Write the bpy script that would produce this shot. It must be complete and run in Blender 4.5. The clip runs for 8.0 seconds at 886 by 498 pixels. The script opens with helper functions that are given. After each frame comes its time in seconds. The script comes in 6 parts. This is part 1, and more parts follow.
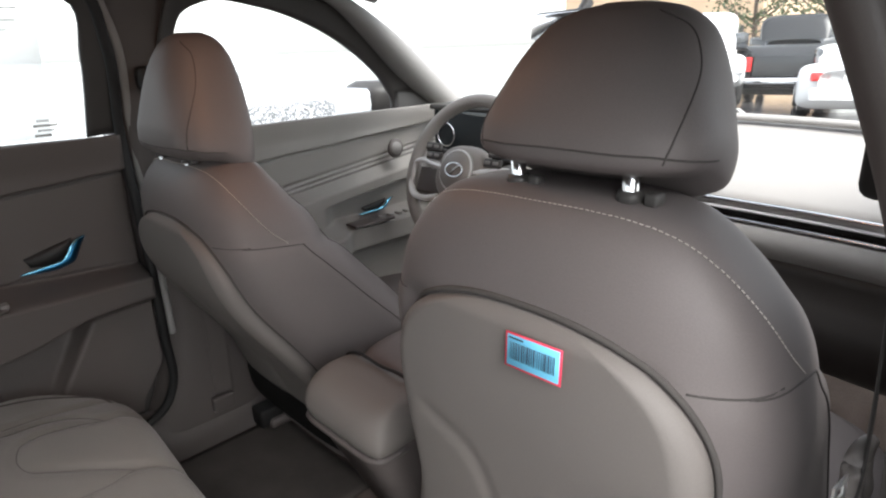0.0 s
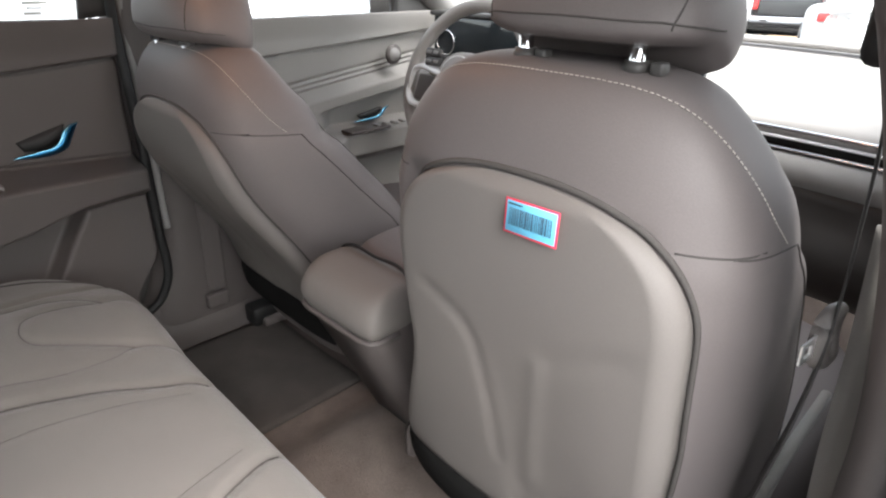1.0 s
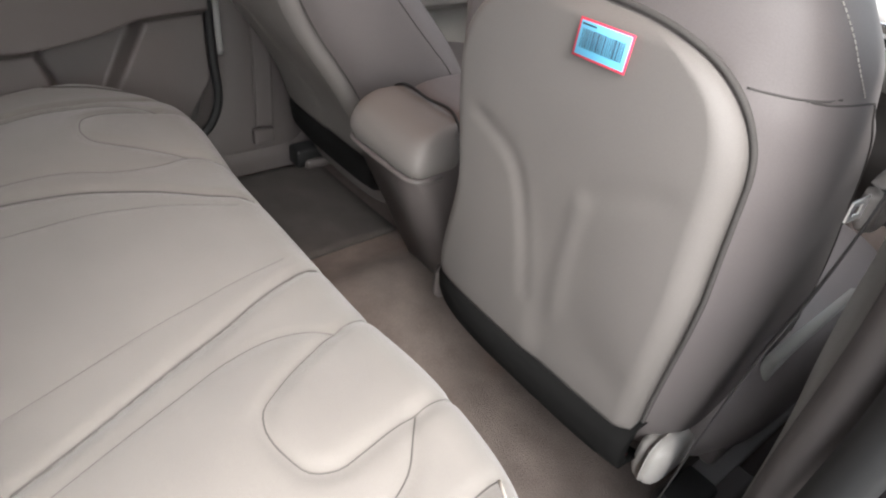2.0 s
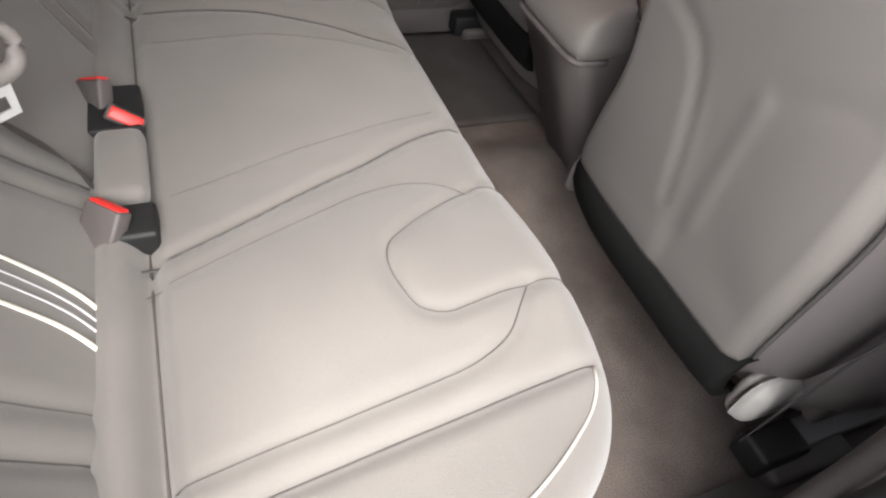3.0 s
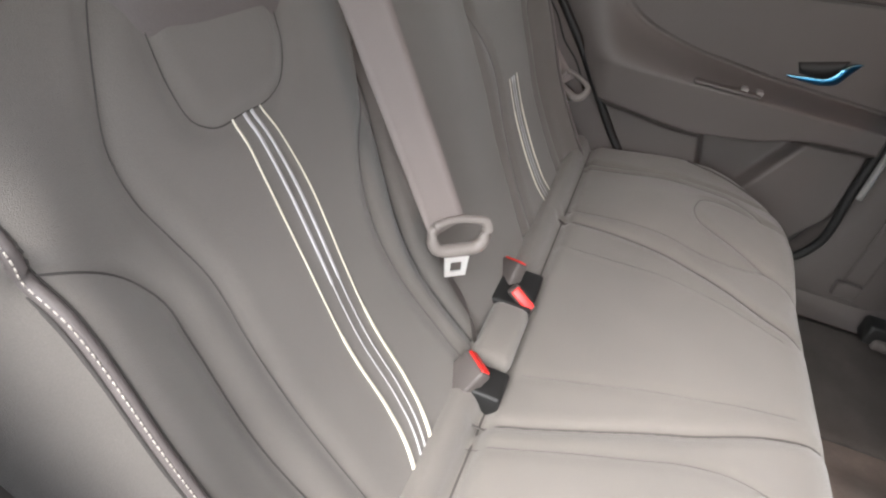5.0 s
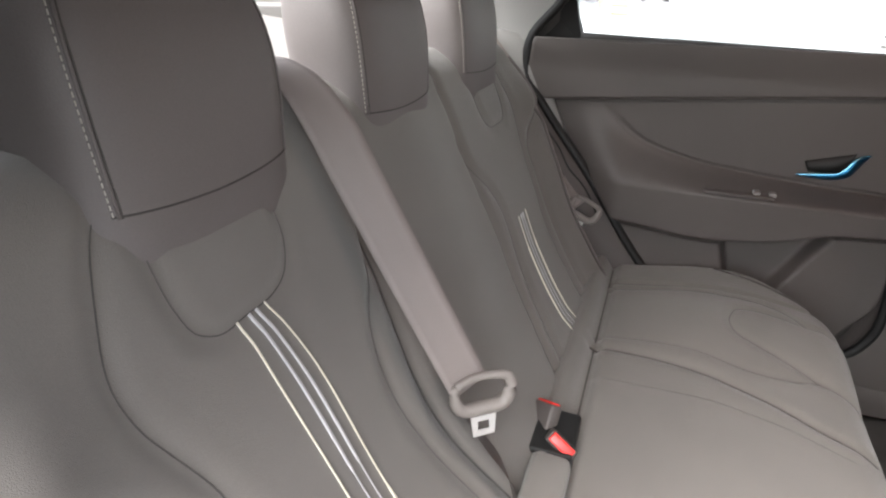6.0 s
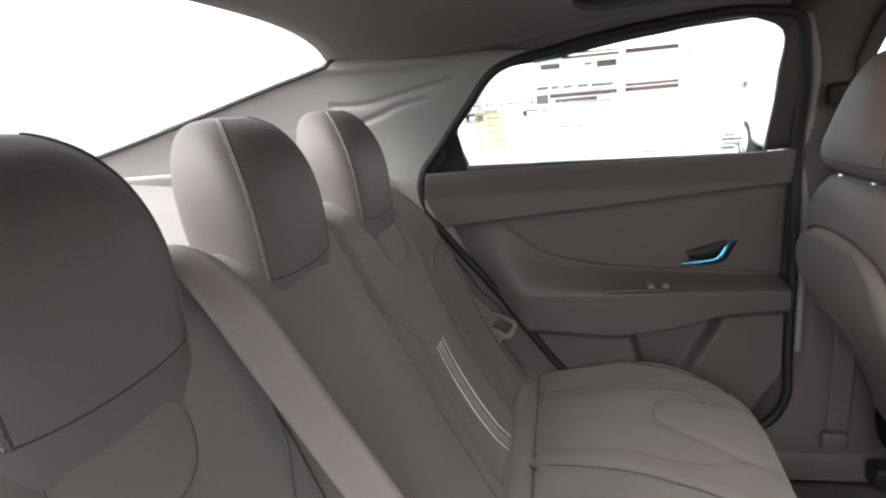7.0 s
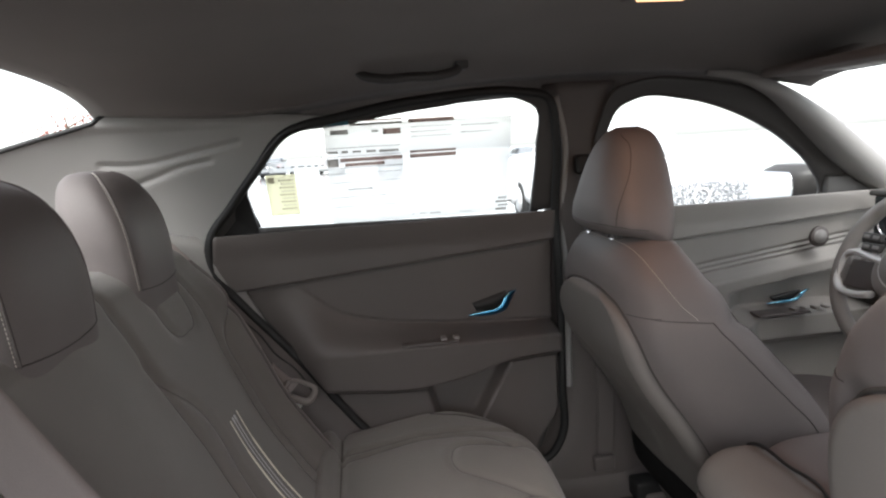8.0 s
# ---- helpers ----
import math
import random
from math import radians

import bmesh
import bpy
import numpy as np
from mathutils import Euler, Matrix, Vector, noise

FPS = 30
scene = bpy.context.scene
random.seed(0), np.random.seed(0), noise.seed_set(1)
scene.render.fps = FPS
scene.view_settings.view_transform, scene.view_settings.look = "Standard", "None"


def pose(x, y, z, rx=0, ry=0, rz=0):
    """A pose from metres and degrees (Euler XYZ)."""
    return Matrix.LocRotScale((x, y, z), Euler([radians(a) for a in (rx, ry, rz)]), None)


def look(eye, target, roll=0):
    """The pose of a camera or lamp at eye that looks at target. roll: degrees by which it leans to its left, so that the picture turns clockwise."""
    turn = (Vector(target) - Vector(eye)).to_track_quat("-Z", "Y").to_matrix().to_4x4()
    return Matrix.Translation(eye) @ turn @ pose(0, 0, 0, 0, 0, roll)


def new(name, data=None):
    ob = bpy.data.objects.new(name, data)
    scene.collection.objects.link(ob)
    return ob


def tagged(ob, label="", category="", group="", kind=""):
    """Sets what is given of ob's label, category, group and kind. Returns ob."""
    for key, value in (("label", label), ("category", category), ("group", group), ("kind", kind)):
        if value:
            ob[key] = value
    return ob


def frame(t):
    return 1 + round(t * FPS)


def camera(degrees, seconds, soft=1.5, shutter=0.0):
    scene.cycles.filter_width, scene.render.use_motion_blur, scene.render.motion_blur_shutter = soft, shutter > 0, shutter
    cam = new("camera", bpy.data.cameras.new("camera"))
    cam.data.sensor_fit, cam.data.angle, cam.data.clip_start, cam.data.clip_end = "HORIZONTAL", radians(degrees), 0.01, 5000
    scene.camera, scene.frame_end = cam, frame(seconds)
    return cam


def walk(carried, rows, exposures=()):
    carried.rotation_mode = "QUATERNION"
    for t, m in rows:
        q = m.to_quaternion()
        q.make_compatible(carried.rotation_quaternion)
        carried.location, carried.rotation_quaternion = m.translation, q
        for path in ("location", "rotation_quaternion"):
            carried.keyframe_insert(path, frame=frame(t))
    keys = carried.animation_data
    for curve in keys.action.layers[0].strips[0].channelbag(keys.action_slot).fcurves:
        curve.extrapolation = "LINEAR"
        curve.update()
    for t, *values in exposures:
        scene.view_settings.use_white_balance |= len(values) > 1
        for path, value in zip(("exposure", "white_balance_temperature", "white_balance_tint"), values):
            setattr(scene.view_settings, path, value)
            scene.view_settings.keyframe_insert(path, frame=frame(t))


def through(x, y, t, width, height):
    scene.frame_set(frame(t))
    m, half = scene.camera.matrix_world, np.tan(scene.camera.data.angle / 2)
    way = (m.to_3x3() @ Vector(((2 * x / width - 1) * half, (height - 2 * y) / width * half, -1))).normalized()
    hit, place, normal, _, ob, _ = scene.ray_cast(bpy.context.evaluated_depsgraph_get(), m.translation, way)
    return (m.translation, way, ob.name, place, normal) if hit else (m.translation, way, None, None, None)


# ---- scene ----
cam = camera(73.3, 8.0, soft=2.2)
PATH = [
    (0, (0.658, 0.323, 1.188), (-0.027, 0.977, 0.868), -2.1),
    (0.5, (0.661, 0.308, 1.171), (-0.005, 0.961, 0.811), -1.1),
    (1, (0.674, 0.289, 1.141), (0.032, 0.927, 0.715), 0.8),
    (1.5, (0.687, 0.268, 1.110), (0.067, 0.875, 0.613), 4.0),
    (2, (0.697, 0.249, 1.088), (0.097, 0.794, 0.502), 7.4),
    (2.2, (0.694, 0.251, 1.085), (0.103, 0.759, 0.459), 8.0),
    (3.3, (0.713, 0.213, 1.050), (0.112, 0.485, 0.299), 16.5),
    (3.5, (0.713, 0.210, 1.053), (0.088, 0.414, 0.300), 17.7),
    (4, (0.716, 0.185, 1.072), (0.028, 0.220, 0.347), 18.2),
    (4.5, (0.723, 0.184, 1.104), (-0.014, 0.065, 0.439), 14.7),
    (4.7, (0.728, 0.182, 1.113), (-0.035, 0.027, 0.486), 13.2),
    (5.8, (0.698, 0.199, 1.149), (-0.141, -0.095, 0.691), 4.0),
    (6, (0.692, 0.195, 1.160), (-0.164, -0.111, 0.744), 1.3),
    (6.5, (0.702, 0.208, 1.186), (-0.202, -0.088, 0.875), -3.3),
    (7, (0.699, 0.219, 1.198), (-0.253, 0.021, 0.964), -5.1),
    (7.5, (0.694, 0.228, 1.206), (-0.286, 0.191, 1.013), -4.5),
    (8, (0.712, 0.232, 1.205), (-0.265, 0.368, 1.041), -3.7),
]
EXPOSURES = [(0.0, 2.58), (0.5, 2.85), (1.0, 3.10), (1.5, 3.30), (2.0, 3.26), (3.5, 3.08), (4.5, 3.40), (6.0, 3.27), (6.5, 3.15), (7.0, 2.88), (8.0, 2.52)]
walk(cam, [(t, look(e, g, r)) for t, e, g, r in PATH], EXPOSURES)

# ---- world and light ----
world = bpy.data.worlds.new("world")
scene.world = world
world.use_nodes = True
wn = world.node_tree
sky = wn.nodes.new("ShaderNodeTexSky")
sky.sky_type = "NISHITA"
sky.sun_disc = False
sky.sun_elevation, sky.sun_rotation = radians(48), radians(106)
sky.air_density, sky.dust_density, sky.ozone_density = 1.0, 2.0, 1.0
pale = wn.nodes.new("ShaderNodeHueSaturation")
pale.inputs["Saturation"].default_value = 0.25
wn.links.new(sky.outputs[0], pale.inputs["Color"])
wn.links.new(pale.outputs[0], wn.nodes["Background"].inputs["Color"])
wn.nodes["Background"].inputs["Strength"].default_value = 0.115
sun = new("overcast_sun", bpy.data.lights.new("overcast_sun", "SUN"))
sun.data.energy, sun.data.angle, sun.data.color = 1.0, radians(50), (1.0, 0.985, 0.965)
sun.matrix_world = look((0, 0, 10), (-0.90, 0.26, 10 - 1.05))

from mathutils.bvhtree import BVHTree

# ---- materials ----
def nodes_of(name):
    m = bpy.data.materials.new(name)
    m.use_nodes = True
    return m, m.node_tree, m.node_tree.nodes["Principled BSDF"]


def surface(name, color, rough=0.6, metal=0.0, grain=400.0, bump=0.15, mottle=0.12, stain=6.0, sheen=0.0, depth=0.002, weave=False, spec=0.5):
    """A painted, moulded or woven surface: mottled at two scales, with fine relief."""
    m, nt, b = nodes_of(name)
    co = nt.nodes.new("ShaderNodeTexCoord")
    fine = nt.nodes.new("ShaderNodeTexNoise")
    fine.inputs["Scale"].default_value, fine.inputs["Detail"].default_value = grain, 3
    wide = nt.nodes.new("ShaderNodeTexNoise")
    wide.inputs["Scale"].default_value, wide.inputs["Detail"].default_value = stain, 4
    for n in (fine, wide):
        nt.links.new(co.outputs["Object"], n.inputs["Vector"])
    add = nt.nodes.new("ShaderNodeMath")
    add.operation = "ADD"
    nt.links.new(fine.outputs["Fac"], add.inputs[0])
    nt.links.new(wide.outputs["Fac"], add.inputs[1])
    ramp = nt.nodes.new("ShaderNodeMapRange")
    ramp.inputs["From Min"].default_value, ramp.inputs["From Max"].default_value = 0.6, 1.4
    ramp.inputs["To Min"].default_value, ramp.inputs["To Max"].default_value = 1 - mottle, 1 + mottle
    nt.links.new(add.outputs[0], ramp.inputs["Value"])
    mix = nt.nodes.new("ShaderNodeVectorMath")
    mix.operation = "SCALE"
    mix.inputs[0].default_value = color
    nt.links.new(ramp.outputs[0], mix.inputs["Scale"])
    nt.links.new(mix.outputs[0], b.inputs["Base Color"])
    bp = nt.nodes.new("ShaderNodeBump")
    bp.inputs["Strength"].default_value, bp.inputs["Distance"].default_value = bump, depth
    height = fine.outputs["Fac"]
    if weave:
        vor = nt.nodes.new("ShaderNodeTexVoronoi")
        vor.inputs["Scale"].default_value = grain * 1.6
        nt.links.new(co.outputs["Object"], vor.inputs["Vector"])
        height = vor.outputs["Distance"]
    nt.links.new(height, bp.inputs["Height"])
    nt.links.new(bp.outputs[0], b.inputs["Normal"])
    b.inputs["Roughness"].default_value, b.inputs["Metallic"].default_value = rough, metal
    b.inputs["Sheen Weight"].default_value = sheen
    b.inputs["Specular IOR Level"].default_value = spec
    return m


def pane(name, tint=(0.95, 0.97, 0.96)):
    """Clear sheet glass: see-through, with a faint reflection that grows at a slant."""
    m, nt, b = nodes_of(name)
    clear, shine, mix, lw, power, less = (nt.nodes.new("ShaderNode" + k) for k in ("BsdfTransparent", "BsdfGlossy", "MixShader", "LayerWeight", "Math", "Math"))
    clear.inputs["Color"].default_value = (*tint, 1)
    shine.inputs["Roughness"].default_value = 0.02
    power.operation, power.inputs[1].default_value = "POWER", 5.0
    less.operation, less.inputs[1].default_value, less.inputs[2].default_value = "MULTIPLY_ADD", 0.5, 0.03
    nt.links.new(lw.outputs["Facing"], power.inputs[0])
    nt.links.new(power.outputs[0], less.inputs[0])
    nt.links.new(less.outputs[0], mix.inputs[0])
    nt.links.new(clear.outputs[0], mix.inputs[1])
    nt.links.new(shine.outputs[0], mix.inputs[2])
    nt.links.new(mix.outputs[0], nt.nodes["Material Output"].inputs["Surface"])
    return m


def paper(name, color, through=0.6, clear=0.5):
    """Thin printed film that lets daylight shine through."""
    m, nt, b = nodes_of(name)
    t, mix = nt.nodes.new("ShaderNodeBsdfTranslucent"), nt.nodes.new("ShaderNodeMixShader")
    t.inputs["Color"].default_value = (*color, 1)
    b.inputs["Base Color"].default_value = (*color, 1)
    b.inputs["Roughness"].default_value = 0.7
    mix.inputs[0].default_value = through
    nt.links.new(b.outputs[0], mix.inputs[1])
    nt.links.new(t.outputs[0], mix.inputs[2])
    film, both = nt.nodes.new("ShaderNodeBsdfTransparent"), nt.nodes.new("ShaderNodeMixShader")
    film.inputs["Color"].default_value = (*color, 1)
    both.inputs[0].default_value = clear
    nt.links.new(mix.outputs[0], both.inputs[1])
    nt.links.new(film.outputs[0], both.inputs[2])
    nt.links.new(both.outputs[0], nt.nodes["Material Output"].inputs["Surface"])
    return m


CLOTH = surface("seat_cloth", (0.148, 0.134, 0.121), 0.85, grain=900, bump=0.35, mottle=0.10, stain=9, sheen=0.25, depth=0.0008, weave=True)
VINYL = surface("seat_vinyl", (0.132, 0.115, 0.111), 0.6, grain=700, bump=0.25, mottle=0.08, stain=5, depth=0.0008)
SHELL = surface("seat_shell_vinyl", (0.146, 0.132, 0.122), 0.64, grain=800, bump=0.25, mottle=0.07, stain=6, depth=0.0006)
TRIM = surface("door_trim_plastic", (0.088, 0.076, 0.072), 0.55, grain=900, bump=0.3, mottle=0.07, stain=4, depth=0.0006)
# door trim paled: windscreen light on the front linings is in the colour
TRIM_SCREENLIT = surface("door_trim_windscreen_light", (0.245, 0.232, 0.220), 0.6, grain=900, bump=0.3, mottle=0.07, stain=4, depth=0.0006)
# this pale tone includes the daylight falling on the dash through the windscreen
DASH = surface("dash_skin_daylight", (0.30, 0.285, 0.27), 0.65, grain=900, bump=0.3, mottle=0.06, stain=4, depth=0.0006)
TRIM_DARK = surface("dark_trim_plastic", (0.05, 0.047, 0.045), 0.5, grain=700, bump=0.2, mottle=0.1, depth=0.0006)
WING = surface("seat_wing_cloth", (0.215, 0.205, 0.188), 0.8, grain=900, bump=0.3, mottle=0.08, stain=8, sheen=0.2, depth=0.0006)
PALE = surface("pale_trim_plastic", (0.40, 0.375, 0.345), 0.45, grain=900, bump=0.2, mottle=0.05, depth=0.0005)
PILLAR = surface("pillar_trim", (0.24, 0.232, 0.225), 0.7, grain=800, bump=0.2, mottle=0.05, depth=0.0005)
LINER = surface("headliner_cloth", (0.16, 0.142, 0.133), 0.95, grain=1200, bump=0.3, mottle=0.08, stain=7, sheen=0.1, depth=0.0008)
CARPET = surface("carpet_pile", (0.125, 0.100, 0.088), 0.98, grain=500, bump=0.9, mottle=0.35, stain=18, depth=0.004)
MAT = surface("floor_mat_pile", (0.062, 0.053, 0.048), 0.98, grain=600, bump=0.9, mottle=0.35, stain=14, depth=0.004)
BLACK = surface("black_rubber", (0.008, 0.008, 0.008), 0.6, grain=500, bump=0.2, mottle=0.2, depth=0.0005)
NYLON = surface("black_nylon", (0.007, 0.0068, 0.0065), 0.9, grain=900, bump=0.4, mottle=0.2, depth=0.0006, spec=0.1)
SEAM = surface("seam_shadow_thread", (0.062, 0.056, 0.052), 0.9, grain=800, bump=0.3, mottle=0.2, depth=0.0005)
THREAD = surface("pale_thread", (0.50, 0.46, 0.41), 0.8, grain=900, bump=0.3, mottle=0.1, depth=0.0003)
CREAM = surface("cream_stripe", (0.78, 0.74, 0.62), 0.7, grain=900, bump=0.2, mottle=0.05, depth=0.0003)
SILVERY = surface("silver_stripe", (0.55, 0.54, 0.55), 0.6, grain=900, bump=0.2, mottle=0.05, depth=0.0003)
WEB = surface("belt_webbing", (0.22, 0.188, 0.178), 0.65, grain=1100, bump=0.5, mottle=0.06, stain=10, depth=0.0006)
CHROME = surface("chrome", (0.85, 0.86, 0.88), 0.12, 1.0, grain=300, bump=0.02, mottle=0.03)
BLUE = surface("blue_anodised_metal", (0.035, 0.20, 0.40), 0.34, 1.0, grain=300, bump=0.03, mottle=0.05)
# lighter copy of the handle's blue, for the highlight along its top
BLUE_GLINT = surface("blue_metal_glint", (0.22, 0.55, 0.75), 0.25, 1.0, grain=300, bump=0.03, mottle=0.05)
RED = surface("red_plastic", (0.75, 0.02, 0.015), 0.4, grain=500, bump=0.1, mottle=0.05)
SCREEN = surface("dark_screen_glass", (0.02, 0.026, 0.03), 0.08, grain=300, bump=0.0, mottle=0.1)
SKYBLUE = surface("sticker_blue", (0.16, 0.55, 0.80), 0.55, grain=500, bump=0.05, mottle=0.04)
PINKRED = surface("sticker_red", (0.80, 0.05, 0.10), 0.55, grain=500, bump=0.05, mottle=0.04)
INK = surface("ink", (0.02, 0.03, 0.05), 0.6, grain=500, bump=0.05, mottle=0.05)
GLASS = pane("window_glass")

# ---- mesh helpers ----
def mesh_of(name, verts, faces, smooth=True):
    me = bpy.data.meshes.new(name)
    me.from_pydata([tuple(map(float, v)) for v in verts], [], faces)
    me.validate()
    if smooth:
        me.polygons.foreach_set("use_smooth", [True] * len(me.polygons))
    return me


def solid(name, verts, faces, material, parent=None, label="", smooth=True):
    me = mesh_of(name, verts, faces, smooth)
    me.materials.append(material)
    ob = new(name, me)
    if parent is not None:
        ob.parent = parent
    if label:
        ob["label"] = label
    return ob


def part(name, bm, material, parent=None, label="", smooth=True):
    """Links a bmesh as one mesh object under a thing or a part."""
    me = bpy.data.meshes.new(name)
    bmesh.ops.recalc_face_normals(bm, faces=bm.faces)
    bm.to_mesh(me)
    bm.free()
    if smooth:
        me.polygons.foreach_set("use_smooth", [True] * len(me.polygons))
    me.materials.append(material)
    ob = new(name, me)
    if parent is not None:
        ob.parent = parent
    if label:
        ob["label"] = label
    return ob


def thing(name, label, category, group="", kind="", at=(0, 0, 0)):
    ob = new(name)
    ob.empty_display_size = 0.05
    ob.location = at
    return tagged(ob, label, category, group, kind)


def grid_faces(nu, nv, wrap=False):
    f = []
    for i in range(nu - 1):
        for j in range(nv if wrap else nv - 1):
            k = (j + 1) % nv
            f.append((i * nv + j, i * nv + k, (i + 1) * nv + k, (i + 1) * nv + j))
    return f


def sheet(P, back=None, flip=False):
    """Verts and faces of a grid of points P[u][v], thickened towards the vector back."""
    P = np.asarray(P, float)
    nu, nv = P.shape[:2]
    v, f = P.reshape(-1, 3), grid_faces(nu, nv)
    if back is not None:
        n = nu * nv
        v = np.vstack([v, v + np.asarray(back, float)])
        f = f + [tuple(n + i for i in q[::-1]) for q in f]
        rim = [j for j in range(nv)] + [i * nv + nv - 1 for i in range(1, nu)] + [(nu - 1) * nv + j for j in range(nv - 2, -1, -1)] + [i * nv for i in range(nu - 2, 0, -1)]
        for a, b in zip(rim, rim[1:] + rim[:1]):
            f.append((b, a, n + a, n + b))
    if flip:
        f = [q[::-1] for q in f]
    return v, f


def spline(xs, table, q):
    """Catmull-Rom through the table's rows at the places xs, taken at q."""
    xs, T, q = np.asarray(xs, float), np.asarray(table, float), np.asarray(q, float)
    if T.ndim == 1:
        T = T[:, None]
    d = np.gradient(T, xs, axis=0)
    i = np.clip(np.searchsorted(xs, q) - 1, 0, len(xs) - 2)
    h = xs[i + 1] - xs[i]
    s = np.clip((q - xs[i]) / h, 0, 1)[:, None]
    h = h[:, None]
    out = (2 * s**3 - 3 * s**2 + 1) * T[i] + (s**3 - 2 * s**2 + s) * h * d[i] + (-2 * s**3 + 3 * s**2) * T[i + 1] + (s**3 - s**2) * h * d[i + 1]
    return out if out.shape[1] > 1 else out[:, 0]


def curve_pts(pts, n):
    """n points evenly along a smooth line through pts."""
    pts = np.asarray(pts, float)
    pts = pts[np.r_[True, np.linalg.norm(np.diff(pts, axis=0), axis=1) > 1e-5]]
    d = np.r_[0, np.cumsum(np.linalg.norm(np.diff(pts, axis=0), axis=1))]
    return spline(d, pts, np.linspace(0, d[-1], n))


def loft(levels, n=48, steps=40):
    """Rounded rings: rows of z, centre x, y of the back, y of the front, half width, squareness."""
    L = np.asarray(levels, float)
    z = np.linspace(0, 1, steps)
    s = np.r_[0, np.cumsum(np.linalg.norm(np.diff(L[:, :5], axis=0), axis=1))]
    R = spline(s / s[-1], L, z)
    a = np.linspace(0, 2 * np.pi, n, endpoint=False)
    rings = []
    for zz, cx, y0, y1, hw, e in R:
        c, k = np.cos(a), np.sin(a)
        x = cx + max(hw, 1e-3) * np.sign(c) * np.abs(c) ** (2 / e)
        y = (y0 + y1) / 2 + max((y1 - y0) / 2, 1e-3) * np.sign(k) * np.abs(k) ** (2 / e)
        rings.append(np.stack([x, y, np.full(n, zz)], -1))
    P = np.array(rings)
    v = P.reshape(-1, 3)
    f = grid_faces(len(P), n, wrap=True)
    f = [q for q in f]
    m = len(v)
    v = np.vstack([v, P[0].mean(0), P[-1].mean(0)])
    f += [(m, (j + 1) % n, j) for j in range(n)] + [(m + 1, (len(P) - 1) * n + j, (len(P) - 1) * n + (j + 1) % n) for j in range(n)]
    return v, f


def tube_data(pts, r, segs=8, close=False, flat=1.0, up=(0, 0, 1)):
    """A round bar along pts; r may be one radius or one for each point."""
    P = np.asarray(pts, float)
    n = len(P)
    T = np.gradient(P, axis=0) if not close else np.roll(P, -1, 0) - np.roll(P, 1, 0)
    T /= np.linalg.norm(T, axis=1)[:, None] + 1e-12
    r = np.broadcast_to(np.asarray(r, float), (n,))
    ref = np.array(up, float)
    rings = []
    for p, t, rr in zip(P, T, r):
        s = np.cross(t, ref)
        if np.linalg.norm(s) < 0.1:
            s = np.cross(t, (0.3, 1, 0.2))
        s /= np.linalg.norm(s)
        w = np.cross(s, t)
        a = np.linspace(0, 2 * np.pi, segs, endpoint=False)
        rings.append(p + rr * (np.cos(a)[:, None] * s + flat * np.sin(a)[:, None] * w))
    v = np.array(rings).reshape(-1, 3)
    f = grid_faces(n, segs, wrap=True)
    if close:
        f += [((n - 1) * segs + j, (n - 1) * segs + (j + 1) % segs, (j + 1) % segs, j) for j in range(segs)]
    else:
        f += [tuple(range(segs))[::-1], tuple((n - 1) * segs + j for j in range(segs))]
    return v, f


def rbox(lo, hi, r=0.005, segs=3):
    """A box with rounded edges."""
    bm = bmesh.new()
    bmesh.ops.create_cube(bm, size=1.0)
    for v in bm.verts:
        v.co = [l + (c + 0.5) * (h - l) for c, l, h in zip(v.co, lo, hi)]
    bmesh.ops.bevel(bm, geom=list(bm.edges), offset=r, segments=segs, affect="EDGES", profile=0.5)
    return bm


def block(name, lo, hi, material, parent=None, label="", r=0.005, m=None, segs=3):
    bm = rbox(lo, hi, r, segs)
    if m is not None:
        bmesh.ops.transform(bm, matrix=m, verts=bm.verts)
    return part(name, bm, material, parent, label)


def smoothstep(a, b, x):
    t = np.clip((np.asarray(x, float) - a) / (b - a), 0, 1)
    return t * t * (3 - 2 * t)


def groove(px, py, line, width):
    """How near each place is to a line: 1 on it, 0 away."""
    L = np.asarray(line, float)
    px, py = np.asarray(px, float)[..., None], np.asarray(py, float)[..., None]
    x0, y0 = L[:-1].T
    dx, dy = (L[1:] - L[:-1]).T
    s = np.clip(((px - x0) * dx + (py - y0) * dy) / (dx * dx + dy * dy + 1e-12), 0, 1)
    best = np.hypot(px - x0 - s * dx, py - y0 - s * dy).min(-1)
    return np.exp(-((best / width) ** 2))


def drape(ob, pts, way, lift=0.0):
    """Points laid onto a mesh along a direction."""
    me = ob.data
    tree = BVHTree.FromPolygons([v.co.copy() for v in me.vertices], [tuple(p.vertices) for p in me.polygons])
    way = Vector(way).normalized()
    out = []
    for p in pts:
        p = Vector(p)
        hit = tree.ray_cast(p - way * 2.0, way)[0]
        if hit is not None:
            out.append(np.array(hit) - np.array(way) * lift)
    return np.array(out)


def stitches(name, pts, material, parent, step=0.005, length=0.0032, r=0.0005, label="row of pale contrast stitches"):
    """A row of short thread stitches along pts, one mesh."""
    P = np.asarray(pts, float)
    d = np.r_[0, np.cumsum(np.linalg.norm(np.diff(P, axis=0), axis=1))]
    V, F = [], []
    for s in np.arange(0.002, d[-1] - length, step):
        a, b = (np.array([np.interp(q, d, P[:, k]) for k in range(3)]) for q in (s, s + length))
        v, f = tube_data([a, (a + b) / 2, b], r, 5)
        F += [tuple(i + len(V) for i in q) for q in f]
        V += list(v)
    return tagged(solid(name, V, F, material, parent, label), kind="stuff")

